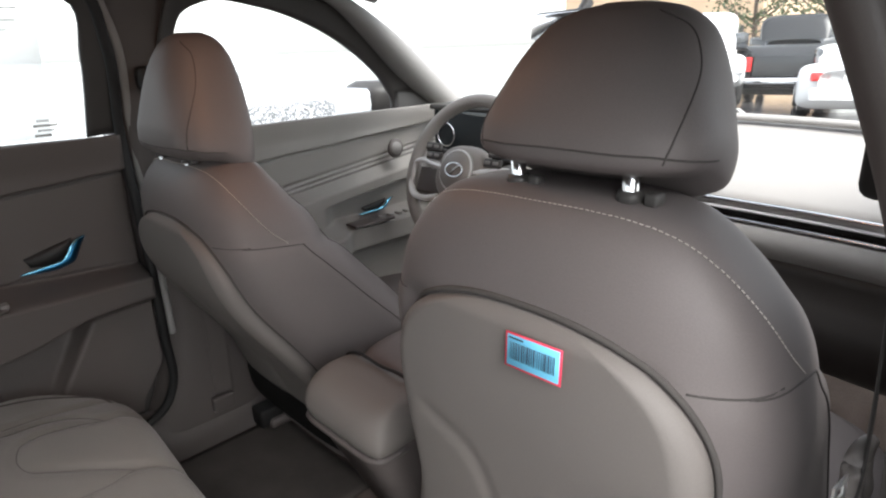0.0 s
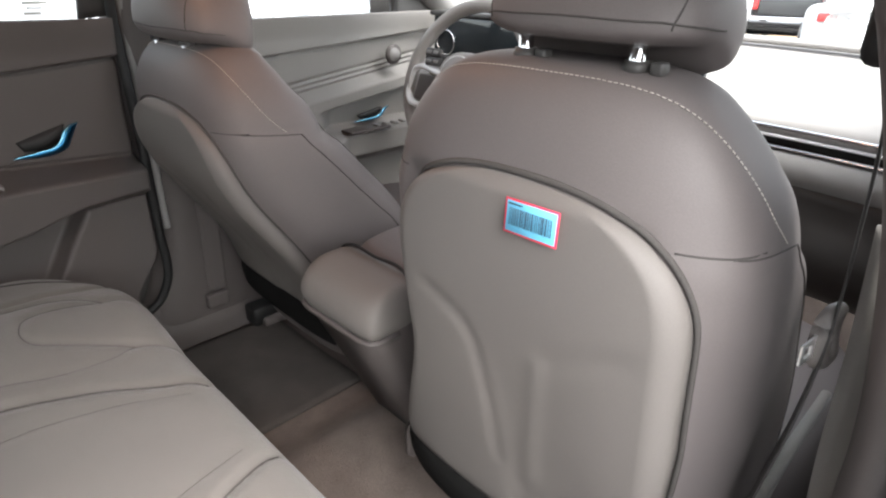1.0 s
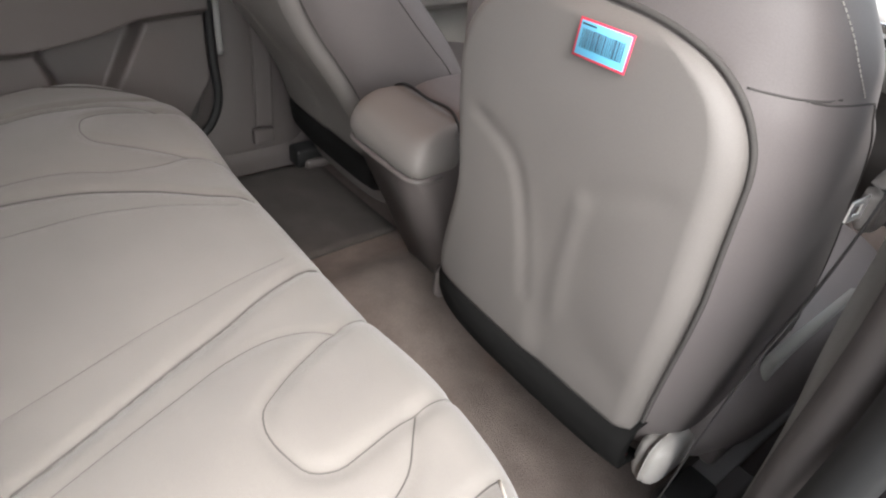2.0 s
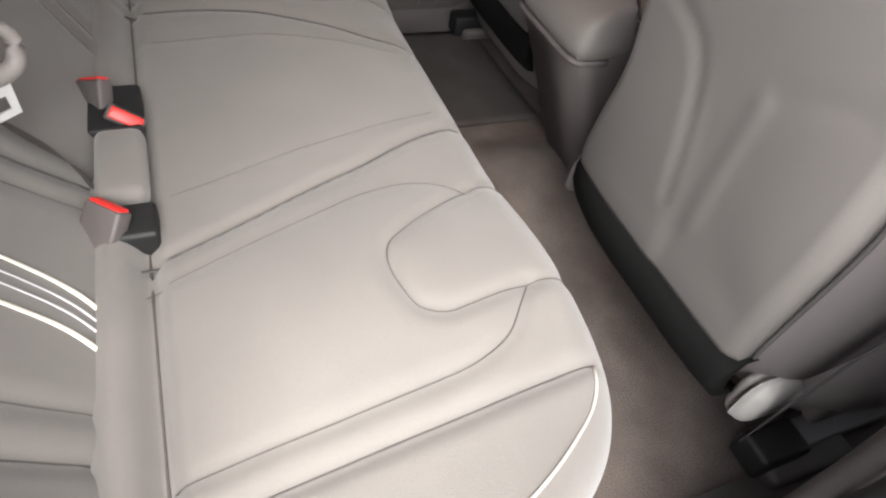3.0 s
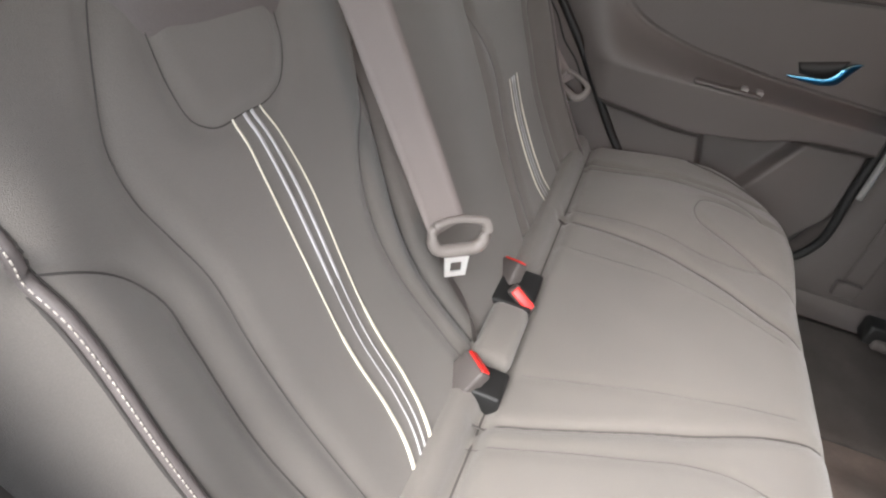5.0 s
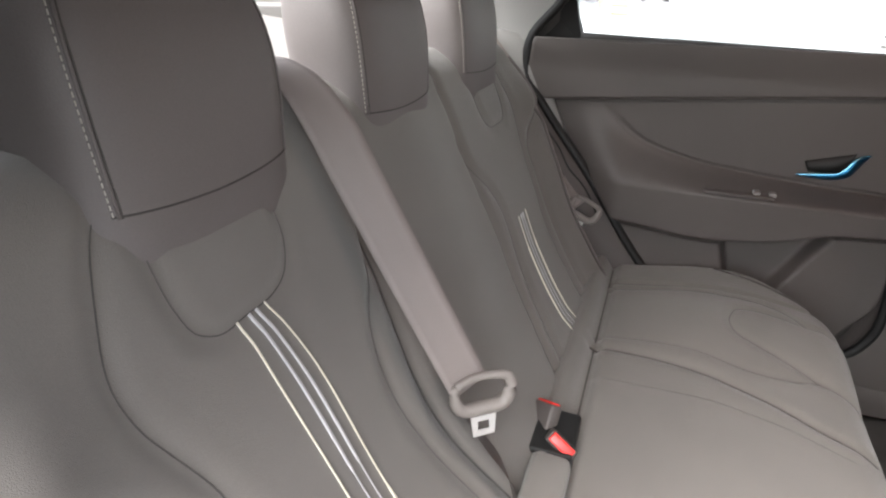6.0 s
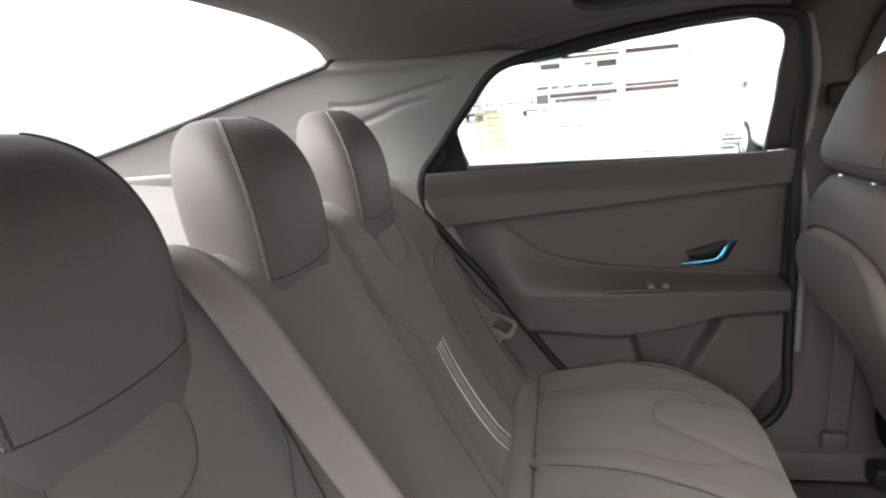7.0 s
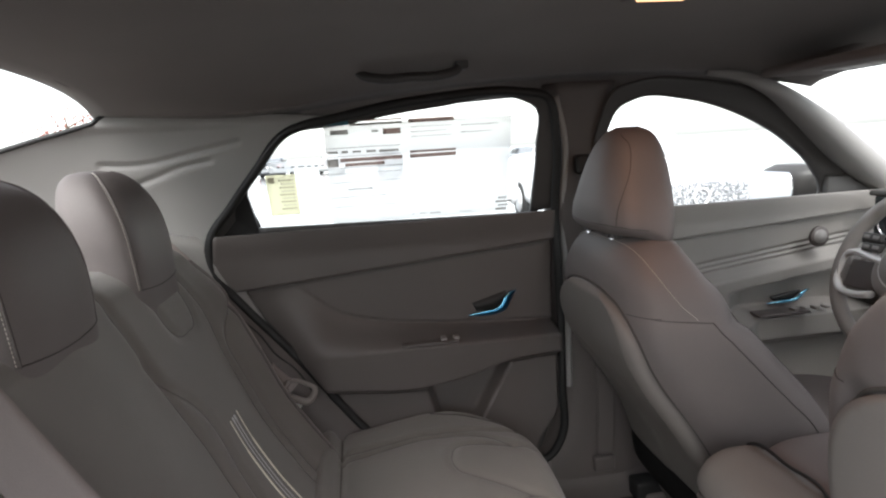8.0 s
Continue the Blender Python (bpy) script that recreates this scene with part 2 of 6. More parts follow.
# ---- the car's shell ----
def tri(name, rows, material, label, kind="structure", back=None, category="", flip=False):
    """A panel lofted between lines of equal count."""
    v, f = sheet(rows, back, flip)
    return tagged(solid(name, v, f, material), label, category, kind=kind)


# floor pan with a low tunnel, front and rear footwells
FX = np.linspace(-0.72, 0.72, 49)
FY = np.linspace(-0.05, 2.0, 60)
def floor_z(x, y):
    z = 0.295 + 0.045 * np.exp(-((x / 0.13) ** 4)) + 0.10 * smoothstep(0.66, 0.72, np.abs(x))
    z = z + 0.012 * np.sin(9 * x + 4 * y) * np.exp(-((x / 0.3) ** 2)) + 0.25 * smoothstep(1.7, 2.0, y)
    return z
floor_pts = [[(x, y, floor_z(x, y)) for y in FY] for x in FX]
tri("floor", floor_pts, CARPET, "grey-brown pile carpet over the car floor", back=(0, 0, -0.03))

# roof lining: arched across, falling towards the rear glass and the windscreen
def roof_edge(y):
    return spline([-0.25, 0.05, 0.25, 0.6, 0.9, 1.1, 1.3, 1.6], [0.53, 0.585, 0.605, 0.615, 0.61, 0.595, 0.575, 0.55], np.atleast_1d(y))[0]
def rail_z(y):
    return spline([-0.25, 0.05, 0.25, 0.6, 0.9, 1.1, 1.3, 1.6], [1.305, 1.293, 1.320, 1.345, 1.345, 1.33, 1.295, 1.20], np.atleast_1d(y))[0]
def crown_z(y):
    return spline([-0.25, 0.0, 0.4, 0.9, 1.3, 1.6], [1.345, 1.378, 1.408, 1.408, 1.372, 1.345], np.atleast_1d(y))[0]
RY = np.linspace(-0.22, 1.30, 50)
roof = []
for y in RY:
    e, a, c = roof_edge(y), rail_z(y), crown_z(y)
    row = []
    for u in np.linspace(-1, 1, 41):
        w = abs(u)
        yy = y - 0.03 * w**4 * smoothstep(0.1, -0.2, y) + 0.0
        row.append((e * u, yy, c - (c - a) * w**3.2))
    roof.append(row)
tri("ceiling", roof, LINER, "grey woven headliner arched over the cabin", back=(0, 0, 0.03))

# outer roof skin and body sides keep the daylight to the openings
skin = [[(1.12 * p[0], p[1], p[2] + 0.045) for p in row] for row in roof]
tri("roof", skin, TRIM_DARK, "painted steel roof skin", back=(0, 0, 0.004))

# sills, body sides
for s, nm in ((-1, "left"), (1, "right")):
    prof = [(0.60, 0.31), (0.64, 0.325), (0.665, 0.36), (0.675, 0.395), (0.70, 0.405), (0.725, 0.39), (0.735, 0.33), (0.76, 0.30), (0.80, 0.28), (0.82, 0.20)]
    ys = np.linspace(0.22, 1.62, 24)
    lift = lambda y: 0.10 * smoothstep(0.42, 0.24, y)
    rows = [[(s * x, y, z + lift(y)) for x, z in curve_pts(prof, 26)] for y in ys]
    tri("trim_sill_" + nm, rows, TRIM, "grey scuffed plastic door sill trim", flip=s > 0)
    outer = [[(s * x, y, z) for x, z in ((0.83, 0.22), (0.86, 0.45), (0.87, 0.70), (0.86, 0.92))] for y in np.linspace(0.74 if s > 0 else -0.35, 1.9, 10)]
    tri("wall_outer_" + nm, outer, TRIM_DARK, "dark painted outer body side", back=(-s * 0.01, 0, 0))

# body side below the rear door lining, and the wheel arch behind it
low = [[(-x, y, z) for x, z in ((0.705, 0.30), (0.712, 0.45), (0.722, 0.70), (0.715, 1.035))] for y in np.linspace(-0.35, 0.78, 8)]
tri("wall_inner_left", low, TRIM_DARK, "dark inner body side below the door", back=(-0.01, 0, 0))
for s, nm in ((-1, "left"), (1, "right")):
    quarter = [[(s * x, y, z) for x, z in ((0.84, 0.2), (0.86, 0.45), (0.85, 0.8), (0.80, 1.06), (0.66, 1.14))] for y in np.linspace(-1.7, -0.16, 8)]
    tri("wall_quarter_" + nm, quarter, TRIM_DARK, "dark painted rear quarter panel", back=(-s * 0.01, 0, 0))

# pillars -------------------------------------------------------------
def pillar_b(s, nm):
    """Middle pillar: lower part flaring to the sill, upper part thinner, leaning in."""
    zs = np.linspace(0.33, 1.335, 46)
    y0 = spline([0.33, 0.42, 0.55, 0.8, 1.03, 1.34], [0.60, 0.66, 0.70, 0.70, 0.69, 0.67], zs)
    y1 = spline([0.33, 0.45, 0.6, 0.8, 1.03, 1.34], [0.97, 0.95, 0.92, 0.875, 0.81, 0.85], zs)
    xs = spline([0.33, 0.45, 0.6, 0.9, 1.03, 1.2, 1.34], [0.655, 0.655, 0.65, 0.648, 0.64, 0.615, 0.585], zs)
    if s > 0:
        xs = spline([0.33, 0.45, 0.6, 0.9, 1.03, 1.12, 1.19, 1.24, 1.34], [0.660, 0.654, 0.648, 0.640, 0.616, 0.588, 0.560, 0.538, 0.500], zs)
    rows = []
    for z, a, b, x in zip(zs, y0, y1, xs):
        row = []
        for u in np.linspace(-1, 1, 21):
            y = (a + b) / 2 + (b - a) / 2 * u
            row.append((s * (x + (0.05 if s < 0 else 0.018) * abs(u) ** 5), y, z))
        rows.append(row)
    ob = tri("trim_b_pillar_" + nm, rows, TRIM, "grey moulded plastic trim on the middle pillar", back=(s * 0.02, 0, 0), flip=s < 0)
    return ob


pillar_b(-1, "left")
pillar_b(1, "right")
# pale strip: daylight on the pillar's front edge, put into its colour
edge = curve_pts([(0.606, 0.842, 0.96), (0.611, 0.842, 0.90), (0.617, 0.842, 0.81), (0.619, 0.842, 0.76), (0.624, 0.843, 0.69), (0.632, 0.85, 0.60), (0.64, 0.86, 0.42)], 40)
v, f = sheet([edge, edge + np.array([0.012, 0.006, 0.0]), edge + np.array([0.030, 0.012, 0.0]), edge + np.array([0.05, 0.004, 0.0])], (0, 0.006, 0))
tagged(solid("trim_pillar_edge_right", v, f, PALE), "edge of the middle pillar, front-door daylight painted in pale plastic", kind="structure")

# rear door opening: seal along its rim
RIM = [(0.695, 0.47), (0.70, 0.60), (0.70, 0.85), (0.695, 1.05), (0.685, 1.22), (0.66, 1.305), (0.60, 1.318), (0.42, 1.315), (0.22, 1.287), (0.09, 1.255), (0.03, 1.19), (-0.04, 1.11), (-0.095, 1.04), (-0.10, 0.97), (-0.055, 0.905), (0.06, 0.76), (0.2, 0.565), (0.30, 0.45)]
RIM_LOW = [(0.40, 0.392), (0.52, 0.392), (0.62, 0.402), (0.672, 0.43)]
def rim_x(z):
    return 0.648 - 0.076 * smoothstep(1.03, 1.32, z)
for s, nm in ((-1, "left"), (1, "right")):
    ro = 0.055 if s > 0 else 0.0
    rim = curve_pts([(s * (rim_x(z) + ro - 0.025 * float(smoothstep(0.85, 1.1, z)) * (s > 0)), y - (0.015 if s > 0 else 0.0), z) for y, z in RIM_LOW + RIM], 170)
    ob = solid("trim_door_seal_" + nm, *tube_data(rim, 0.010 if s < 0 else 0.020, 10, up=(1, 0, 0)), BLACK)
    tagged(ob, "black rubber seal round the rear door opening", kind="structure")
    if s > 0:
        continue
    front = curve_pts([(s * (rim_x(z) + 0.003), y + 0.020, z) for y, z in RIM[1:6]], 60)
    ob = solid("trim_pillar_beading_" + nm, *tube_data(front, 0.008, 8, up=(1, 0, 0)), PILLAR)
    tagged(ob, "pale grey beading beside the door seal", kind="structure")

# C pillars: from the opening's rim to the rear glass
GLASS_SIDE = [(0.535, -0.212, 1.322), (0.515, -0.236, 1.300), (0.507, -0.33, 1.274), (0.50, -0.44, 1.244), (0.50, -0.56, 1.212), (0.50, -0.70, 1.176), (0.50, -0.95, 1.118)]
FOLD_A = curve_pts([(-0.26, 1.216), (-0.231, 1.213), (-0.171, 1.215), (-0.125, 1.224), (-0.069, 1.235), (0.0, 1.248)], 20)
FOLD_B = curve_pts([(-0.215, 1.172), (-0.164, 1.188), (-0.117, 1.204), (-0.06, 1.213)], 16)
for s, nm in ((-1, "left"), (1, "right")):
    inner = curve_pts([(s * x, y, z) for x, y, z in GLASS_SIDE], 90)
    ro = 0.03 if s > 0 else 0.0
    outer = curve_pts([(s * (rim_x(z) + ro), y - ro / 2, z) for y, z in RIM[8:14]], 90)
    rows = []
    for k in np.linspace(0, 1, 90 if s < 0 else 20):
        row = []
        for i, (a, b) in enumerate(zip(inner, outer)):
            t = i / 89
            p = a * k + b * (1 - k)
            bulge = math.sin(math.pi * k) * 0.018
            p = p + np.array([s * bulge, 0, 0])
            row.append(p)
        rows.append(row)
    rows = np.array(rows)
    for fold in (FOLD_A, FOLD_B):
        rows[..., 0] += s * (0.007 * groove(rows[..., 1], rows[..., 2], fold, 0.0055) - 0.0015 * groove(rows[..., 1], rows[..., 2] + 0.016, fold, 0.014))
    tri("trim_c_pillar_" + nm, rows, PILLAR, "pale grey fabric-wrapped rear pillar with two creases", back=(s * 0.012, 0, 0.004), flip=s < 0)
    # lower piece between the pillar, the shelf and the seat
    low = []
    top = curve_pts([(s * x, y, z) for x, y, z in ((0.658, -0.095, 1.045), (0.60, -0.20, 1.07), (0.54, -0.40, 1.09), (0.50, -0.95, 1.10))], 24)
    bot = curve_pts([(s * x, y, z) for x, y, z in ((0.658, 0.02, 0.80), (0.63, -0.16, 0.92), (0.60, -0.40, 1.0), (0.52, -0.95, 1.03))], 24)
    for k in np.linspace(0, 1, 8):
        low.append([a * (1 - k) + b * k for a, b in zip(top, bot)])
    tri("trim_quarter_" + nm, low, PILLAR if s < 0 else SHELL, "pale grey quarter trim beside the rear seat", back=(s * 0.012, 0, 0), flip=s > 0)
    # wheel-arch side between seat edge and door seal
    arch = []
    edge = curve_pts([(s * (rim_x(z) + (0.045 if s > 0 else 0.0)), y - (0.012 if s > 0 else 0.0), z) for y, z in RIM[13:]], 24)
    wall = curve_pts([(s * x, y, z) for x, y, z in ((0.63, -0.16, 0.95), (0.61, -0.12, 0.85), (0.60, -0.05, 0.70), (0.62, 0.05, 0.55), (0.64, 0.20, 0.42))], 24)
    for k in np.linspace(0, 1, 8):
        arch.append([a * (1 - k) + b * k + np.array([-s * 0.012 * math.sin(math.pi * k), 0, 0]) for a, b in zip(edge, wall)])
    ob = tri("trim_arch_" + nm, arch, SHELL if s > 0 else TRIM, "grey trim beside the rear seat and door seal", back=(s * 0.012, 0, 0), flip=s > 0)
    slit = drape(ob, [(s * 0.5, y, z) for y, z in curve_pts([(-0.085, 0.90), (-0.059, 0.874), (-0.035, 0.849), (-0.008, 0.817), (0.02, 0.772), (0.057, 0.733), (0.10, 0.66)], 30)], (s, 0, 0), 0.0005)
    if len(slit) > 4:
        tagged(solid("trim_arch_gap_" + nm, *tube_data(slit, 0.0022, 6), BLACK), "dark gap between the side trims", kind="structure")

# parcel shelf and rear glass
shelf = [[(x, y, 1.035 + 0.06 * smoothstep(-0.3, -0.95, y)) for y in np.linspace(-0.16, -0.97, 14)] for x in np.linspace(-0.60, 0.60, 30)]
tri("trim_parcel_shelf", shelf, LINER, "grey carpeted parcel shelf behind the rear seat", back=(0, 0, -0.02))
rear = []
for u in np.linspace(-1, 1, 31):
    row = []
    for t in np.linspace(0, 1, 16):
        side = curve_pts(GLASS_SIDE, 16)[int(round(t * 15))]
        x = side[0] * u
        y = side[1] - 0.02 * (1 - u * u) + (1 - u * u) * 0.03 * (1 - t)
        z = side[2] + (1 - u * u) * (0.04 * (1 - t) + 0.015 * t)
        row.append((x, y, z))
    rear.append(row)
g = tri("window_rear", rear, GLASS, "clear sloping rear window glass")
g.visible_shadow = False
rear_edge = [np.array(r[0]) for r in rear]
tagged(solid("trim_rear_glass_edge", *tube_data(rear_edge, 0.006, 6), BLACK), "black edge along the rear glass", kind="structure")
for col in (0, -1):
    tagged(solid("trim_rear_glass_side", *tube_data([np.array(p) for p in rear[col]], 0.005, 6), BLACK), "black edge along the rear glass", kind="structure")
hat = [[(x, y, z) for x in np.linspace(-0.62, 0.62, 20)] for y, z in ((-0.96, 1.02), (-0.975, 1.06), (-1.0, 1.095))]
tri("wall_rear", hat, TRIM_DARK, "dark panel behind the shelf", back=(0, -0.02, 0))
boot = [[(x, y, 1.08 - 0.05 * smoothstep(-1.0, -1.6, y)) for x in np.linspace(-0.7, 0.7, 8)] for y in np.linspace(-0.98, -1.6, 5)]
tri("wall_boot_lid", boot, TRIM_DARK, "dark painted boot lid", back=(0, 0, -0.02))

# windscreen, A pillars
WS_TOP = [(-0.55, 1.27, 1.285), (-0.30, 1.35, 1.345), (0.0, 1.38, 1.36), (0.30, 1.35, 1.345), (0.55, 1.27, 1.285)]
WS_LOW = [(-0.70, 1.78, 1.0), (-0.40, 2.03, 1.0), (0.0, 2.12, 1.0), (0.40, 2.03, 1.0), (0.70, 1.78, 1.0)]
a, b = curve_pts(WS_TOP, 31), curve_pts(WS_LOW, 31)
ws = [[p * (1 - k) + q * k + np.array([0, 0.0, 0.03 * math.sin(math.pi * k)]) for k in np.linspace(0, 1, 14)] for p, q in zip(a, b)]
g = tri("window_windscreen", ws, GLASS, "clear raked windscreen glass")
g.visible_shadow = False
head = [[p + np.array([0, -0.10 * k, 0.012 + 0.02 * k]) for p in a] for k in np.linspace(0, 1, 5)]
tri("trim_windscreen_header", head, LINER, "grey lining above the windscreen", back=(0, 0, 0.02))
for s, nm in ((-1, "left"), (1, "right")):
    line = curve_pts([(s * 0.545, 1.02, 1.335), (s * 0.548, 1.10, 1.325), (s * 0.554, 1.18, 1.296), (s * 0.585, 1.285, 1.244), (s * 0.635, 1.46, 1.136), (s * 0.680, 1.66, 1.018), (s * 0.70, 1.78, 0.965)], 40)
    v, f = tube_data(line, spline([0, 0.2, 0.45, 1], [0.008, 0.022, 0.042, 0.042], np.linspace(0, 1, 40)), 16, flat=0.8)
    tagged(solid("trim_a_pillar_" + nm, v, f, PILLAR), "pale grey front pillar trim beside the windscreen", kind="structure")

# roof rails over the doors
for s, nm in ((-1, "left"), (1, "right")):
    rows = []
    for y in np.linspace(-0.2, 1.20, 46):
        e, z = roof_edge(y), rail_z(y)
        rows.append([(s * (e - 0.03 + 0.075 * k), y, z + 0.012 - 0.045 * k**1.6) for k in np.linspace(0, 1, 8)])
    tri("trim_roof_rail_" + nm, rows, LINER, "grey lining along the roof rail", back=(0, 0, 0.012), flip=s > 0)

# ---- doors ----
def rear_inset(y, z):
    """How far the rear door's lining stands into the cabin at a place."""
    seam = 0.913 + (y + 0.06) * 0.082
    zc = spline([-0.1, 0.08, 0.15, 0.26, 0.39, 0.68], [1.0, 0.91, 0.852, 0.812, 0.793, 0.772], y)
    zb = spline([0.0, 0.15, 0.35, 0.46, 0.56, 0.7], [0.67, 0.66, 0.645, 0.66, 0.688, 0.70], y)
    d = 0.014 + 0.022 * smoothstep(seam - 0.002, seam + 0.006, z) + 0.012 * smoothstep(0.98, 1.05, z)
    ledge = smoothstep(0.0, 1.0, (zc - z) / np.maximum(zc - 0.752, 0.02)) * (z < zc)
    d = d + 0.072 * ledge * smoothstep(-0.02, 0.14, y)
    d = d - 0.006 * np.exp(-(((z - zc) / 0.004) ** 2)) * smoothstep(0.06, 0.12, y)
    d = d - 0.007 * np.exp(-(((z - seam) / 0.0035) ** 2))
    arm = smoothstep(zb - 0.012, zb + 0.014, z)
    left = smoothstep(0.375, 0.36, y - (0.645 - z) * 0.25)
    right = smoothstep(0.0, 0.02, y - (0.56 - (0.69 - z) * 0.57))
    low = 0.002 + 0.046 * left + 0.046 * right
    d = d * arm + low * (1 - arm)
    return d


def front_inset(y, z):
    seam = 0.94 + (y - 0.93) * 0.067
    rib = 0.845 + (y - 1.07) * 0.125
    shelf = 0.735 + 0.0 * y
    d = 0.016 + 0.022 * smoothstep(seam - 0.002, seam + 0.006, z) + 0.012 * smoothstep(0.98, 1.04, z)
    d = d - 0.006 * np.exp(-(((z - seam) / 0.0035) ** 2))
    for k in range(3):
        d = d - 0.006 * np.exp(-(((z - rib - 0.013 * k) / 0.0035) ** 2))
    lower = rib - 0.055
    d = d + 0.028 * smoothstep(rib, rib - 0.03, z) - 0.05 * smoothstep(lower, lower - 0.012, z) * smoothstep(1.14, 1.22, y)
    d = d + 0.085 * smoothstep(shelf + 0.012, shelf - 0.008, z)
    d = d - 0.055 * smoothstep(0.675, 0.64, z)
    return d


def lining(inset, y_lo, y_hi, z_lo, z_hi, s, ny=100, nz=210):
    """Grid of a door lining between two edge lines (functions of height)."""
    zs = np.linspace(z_lo, z_hi, nz)
    P = np.zeros((nz, ny, 3))
    for i, z in enumerate(zs):
        y = np.linspace(y_lo(z), y_hi(z), ny)
        x = 0.70 - inset(y, np.full(ny, z)) - 0.02 * smoothstep(0.6, 1.05, z)
        P[i, :, 0], P[i, :, 1], P[i, :, 2] = s * x, y, z
    return P


def door_pull(parent, s, x, y0, z0, y1, z1, deep):
    """Blue metal lever with a painted highlight edge, below a plate of painted recess shade."""
    w, h = y1 - y0, z1 - z0
    at = lambda u, v, off: (s * (x - off), y0 + u * w, z0 + v * h)
    # no hollow here: a flat black plate gives the recess its shade
    upper = curve_pts([at(0.08, 0.55, 0.006), at(0.42, 0.78, 0.006), at(0.80, 1.02, 0.006)], 16)
    lower = curve_pts([at(0.16, 0.18, 0.006), at(0.60, 0.22, 0.006), at(0.76, 0.66, 0.006)], 16)
    v, f = sheet([upper, (upper + lower) / 2, lower], (s * 0.008, 0, 0))
    solid("handle_recess", v, f, BLACK, parent, "flat black plate painting the shade of the handle recess")
    top = curve_pts([at(0, 0, 0.008), at(0.34, 0.13, 0.013), at(0.60, 0.26, 0.016), at(0.69, 0.45, 0.016), at(0.76, 0.74, 0.015), at(0.86, 0.93, 0.012), at(1, 1, 0.007)], 30)
    foot = curve_pts([at(0, -0.05, 0.004), at(0.28, -0.09, 0.006), at(0.62, -0.04, 0.007), at(0.78, 0.12, 0.007), at(0.87, 0.46, 0.006), at(0.94, 0.74, 0.005), at(1, 0.96, 0.004)], 30)
    v, f = sheet([top, 0.5 * (top + foot) - np.array([s * 0.002, 0, 0]), foot], (s * 0.006, 0, 0))
    lever = solid("handle", v, f, BLUE, parent, "blue metallic pull handle")
    # thin bright bar: the lever's highlight as a colour of its own
    solid("handle_edge", *tube_data(top, spline([0, 0.5, 0.8, 1], [0.0018, 0.0022, 0.0032, 0.0016], np.linspace(0, 1, 30)), 8), BLUE_GLINT, lever, "bright upper edge")


def switch_bank(parent, s, x, y, z, n=2):
    block("switch_plate", (min(s * x, s * (x + 0.05)), y - 0.09, z - 0.004), (max(s * x, s * (x + 0.05)), y + 0.045, z + 0.003), TRIM, parent, "grey recessed pull cup with switches", 0.003)
    for k in range(n):
        yy = y + 0.004 + 0.03 * k
        block("switch", (min(s * (x + 0.008), s * (x + 0.03)), yy, z), (max(s * (x + 0.008), s * (x + 0.03)), yy + 0.014, z + 0.009), PILLAR, parent, "grey window switch", 0.003)


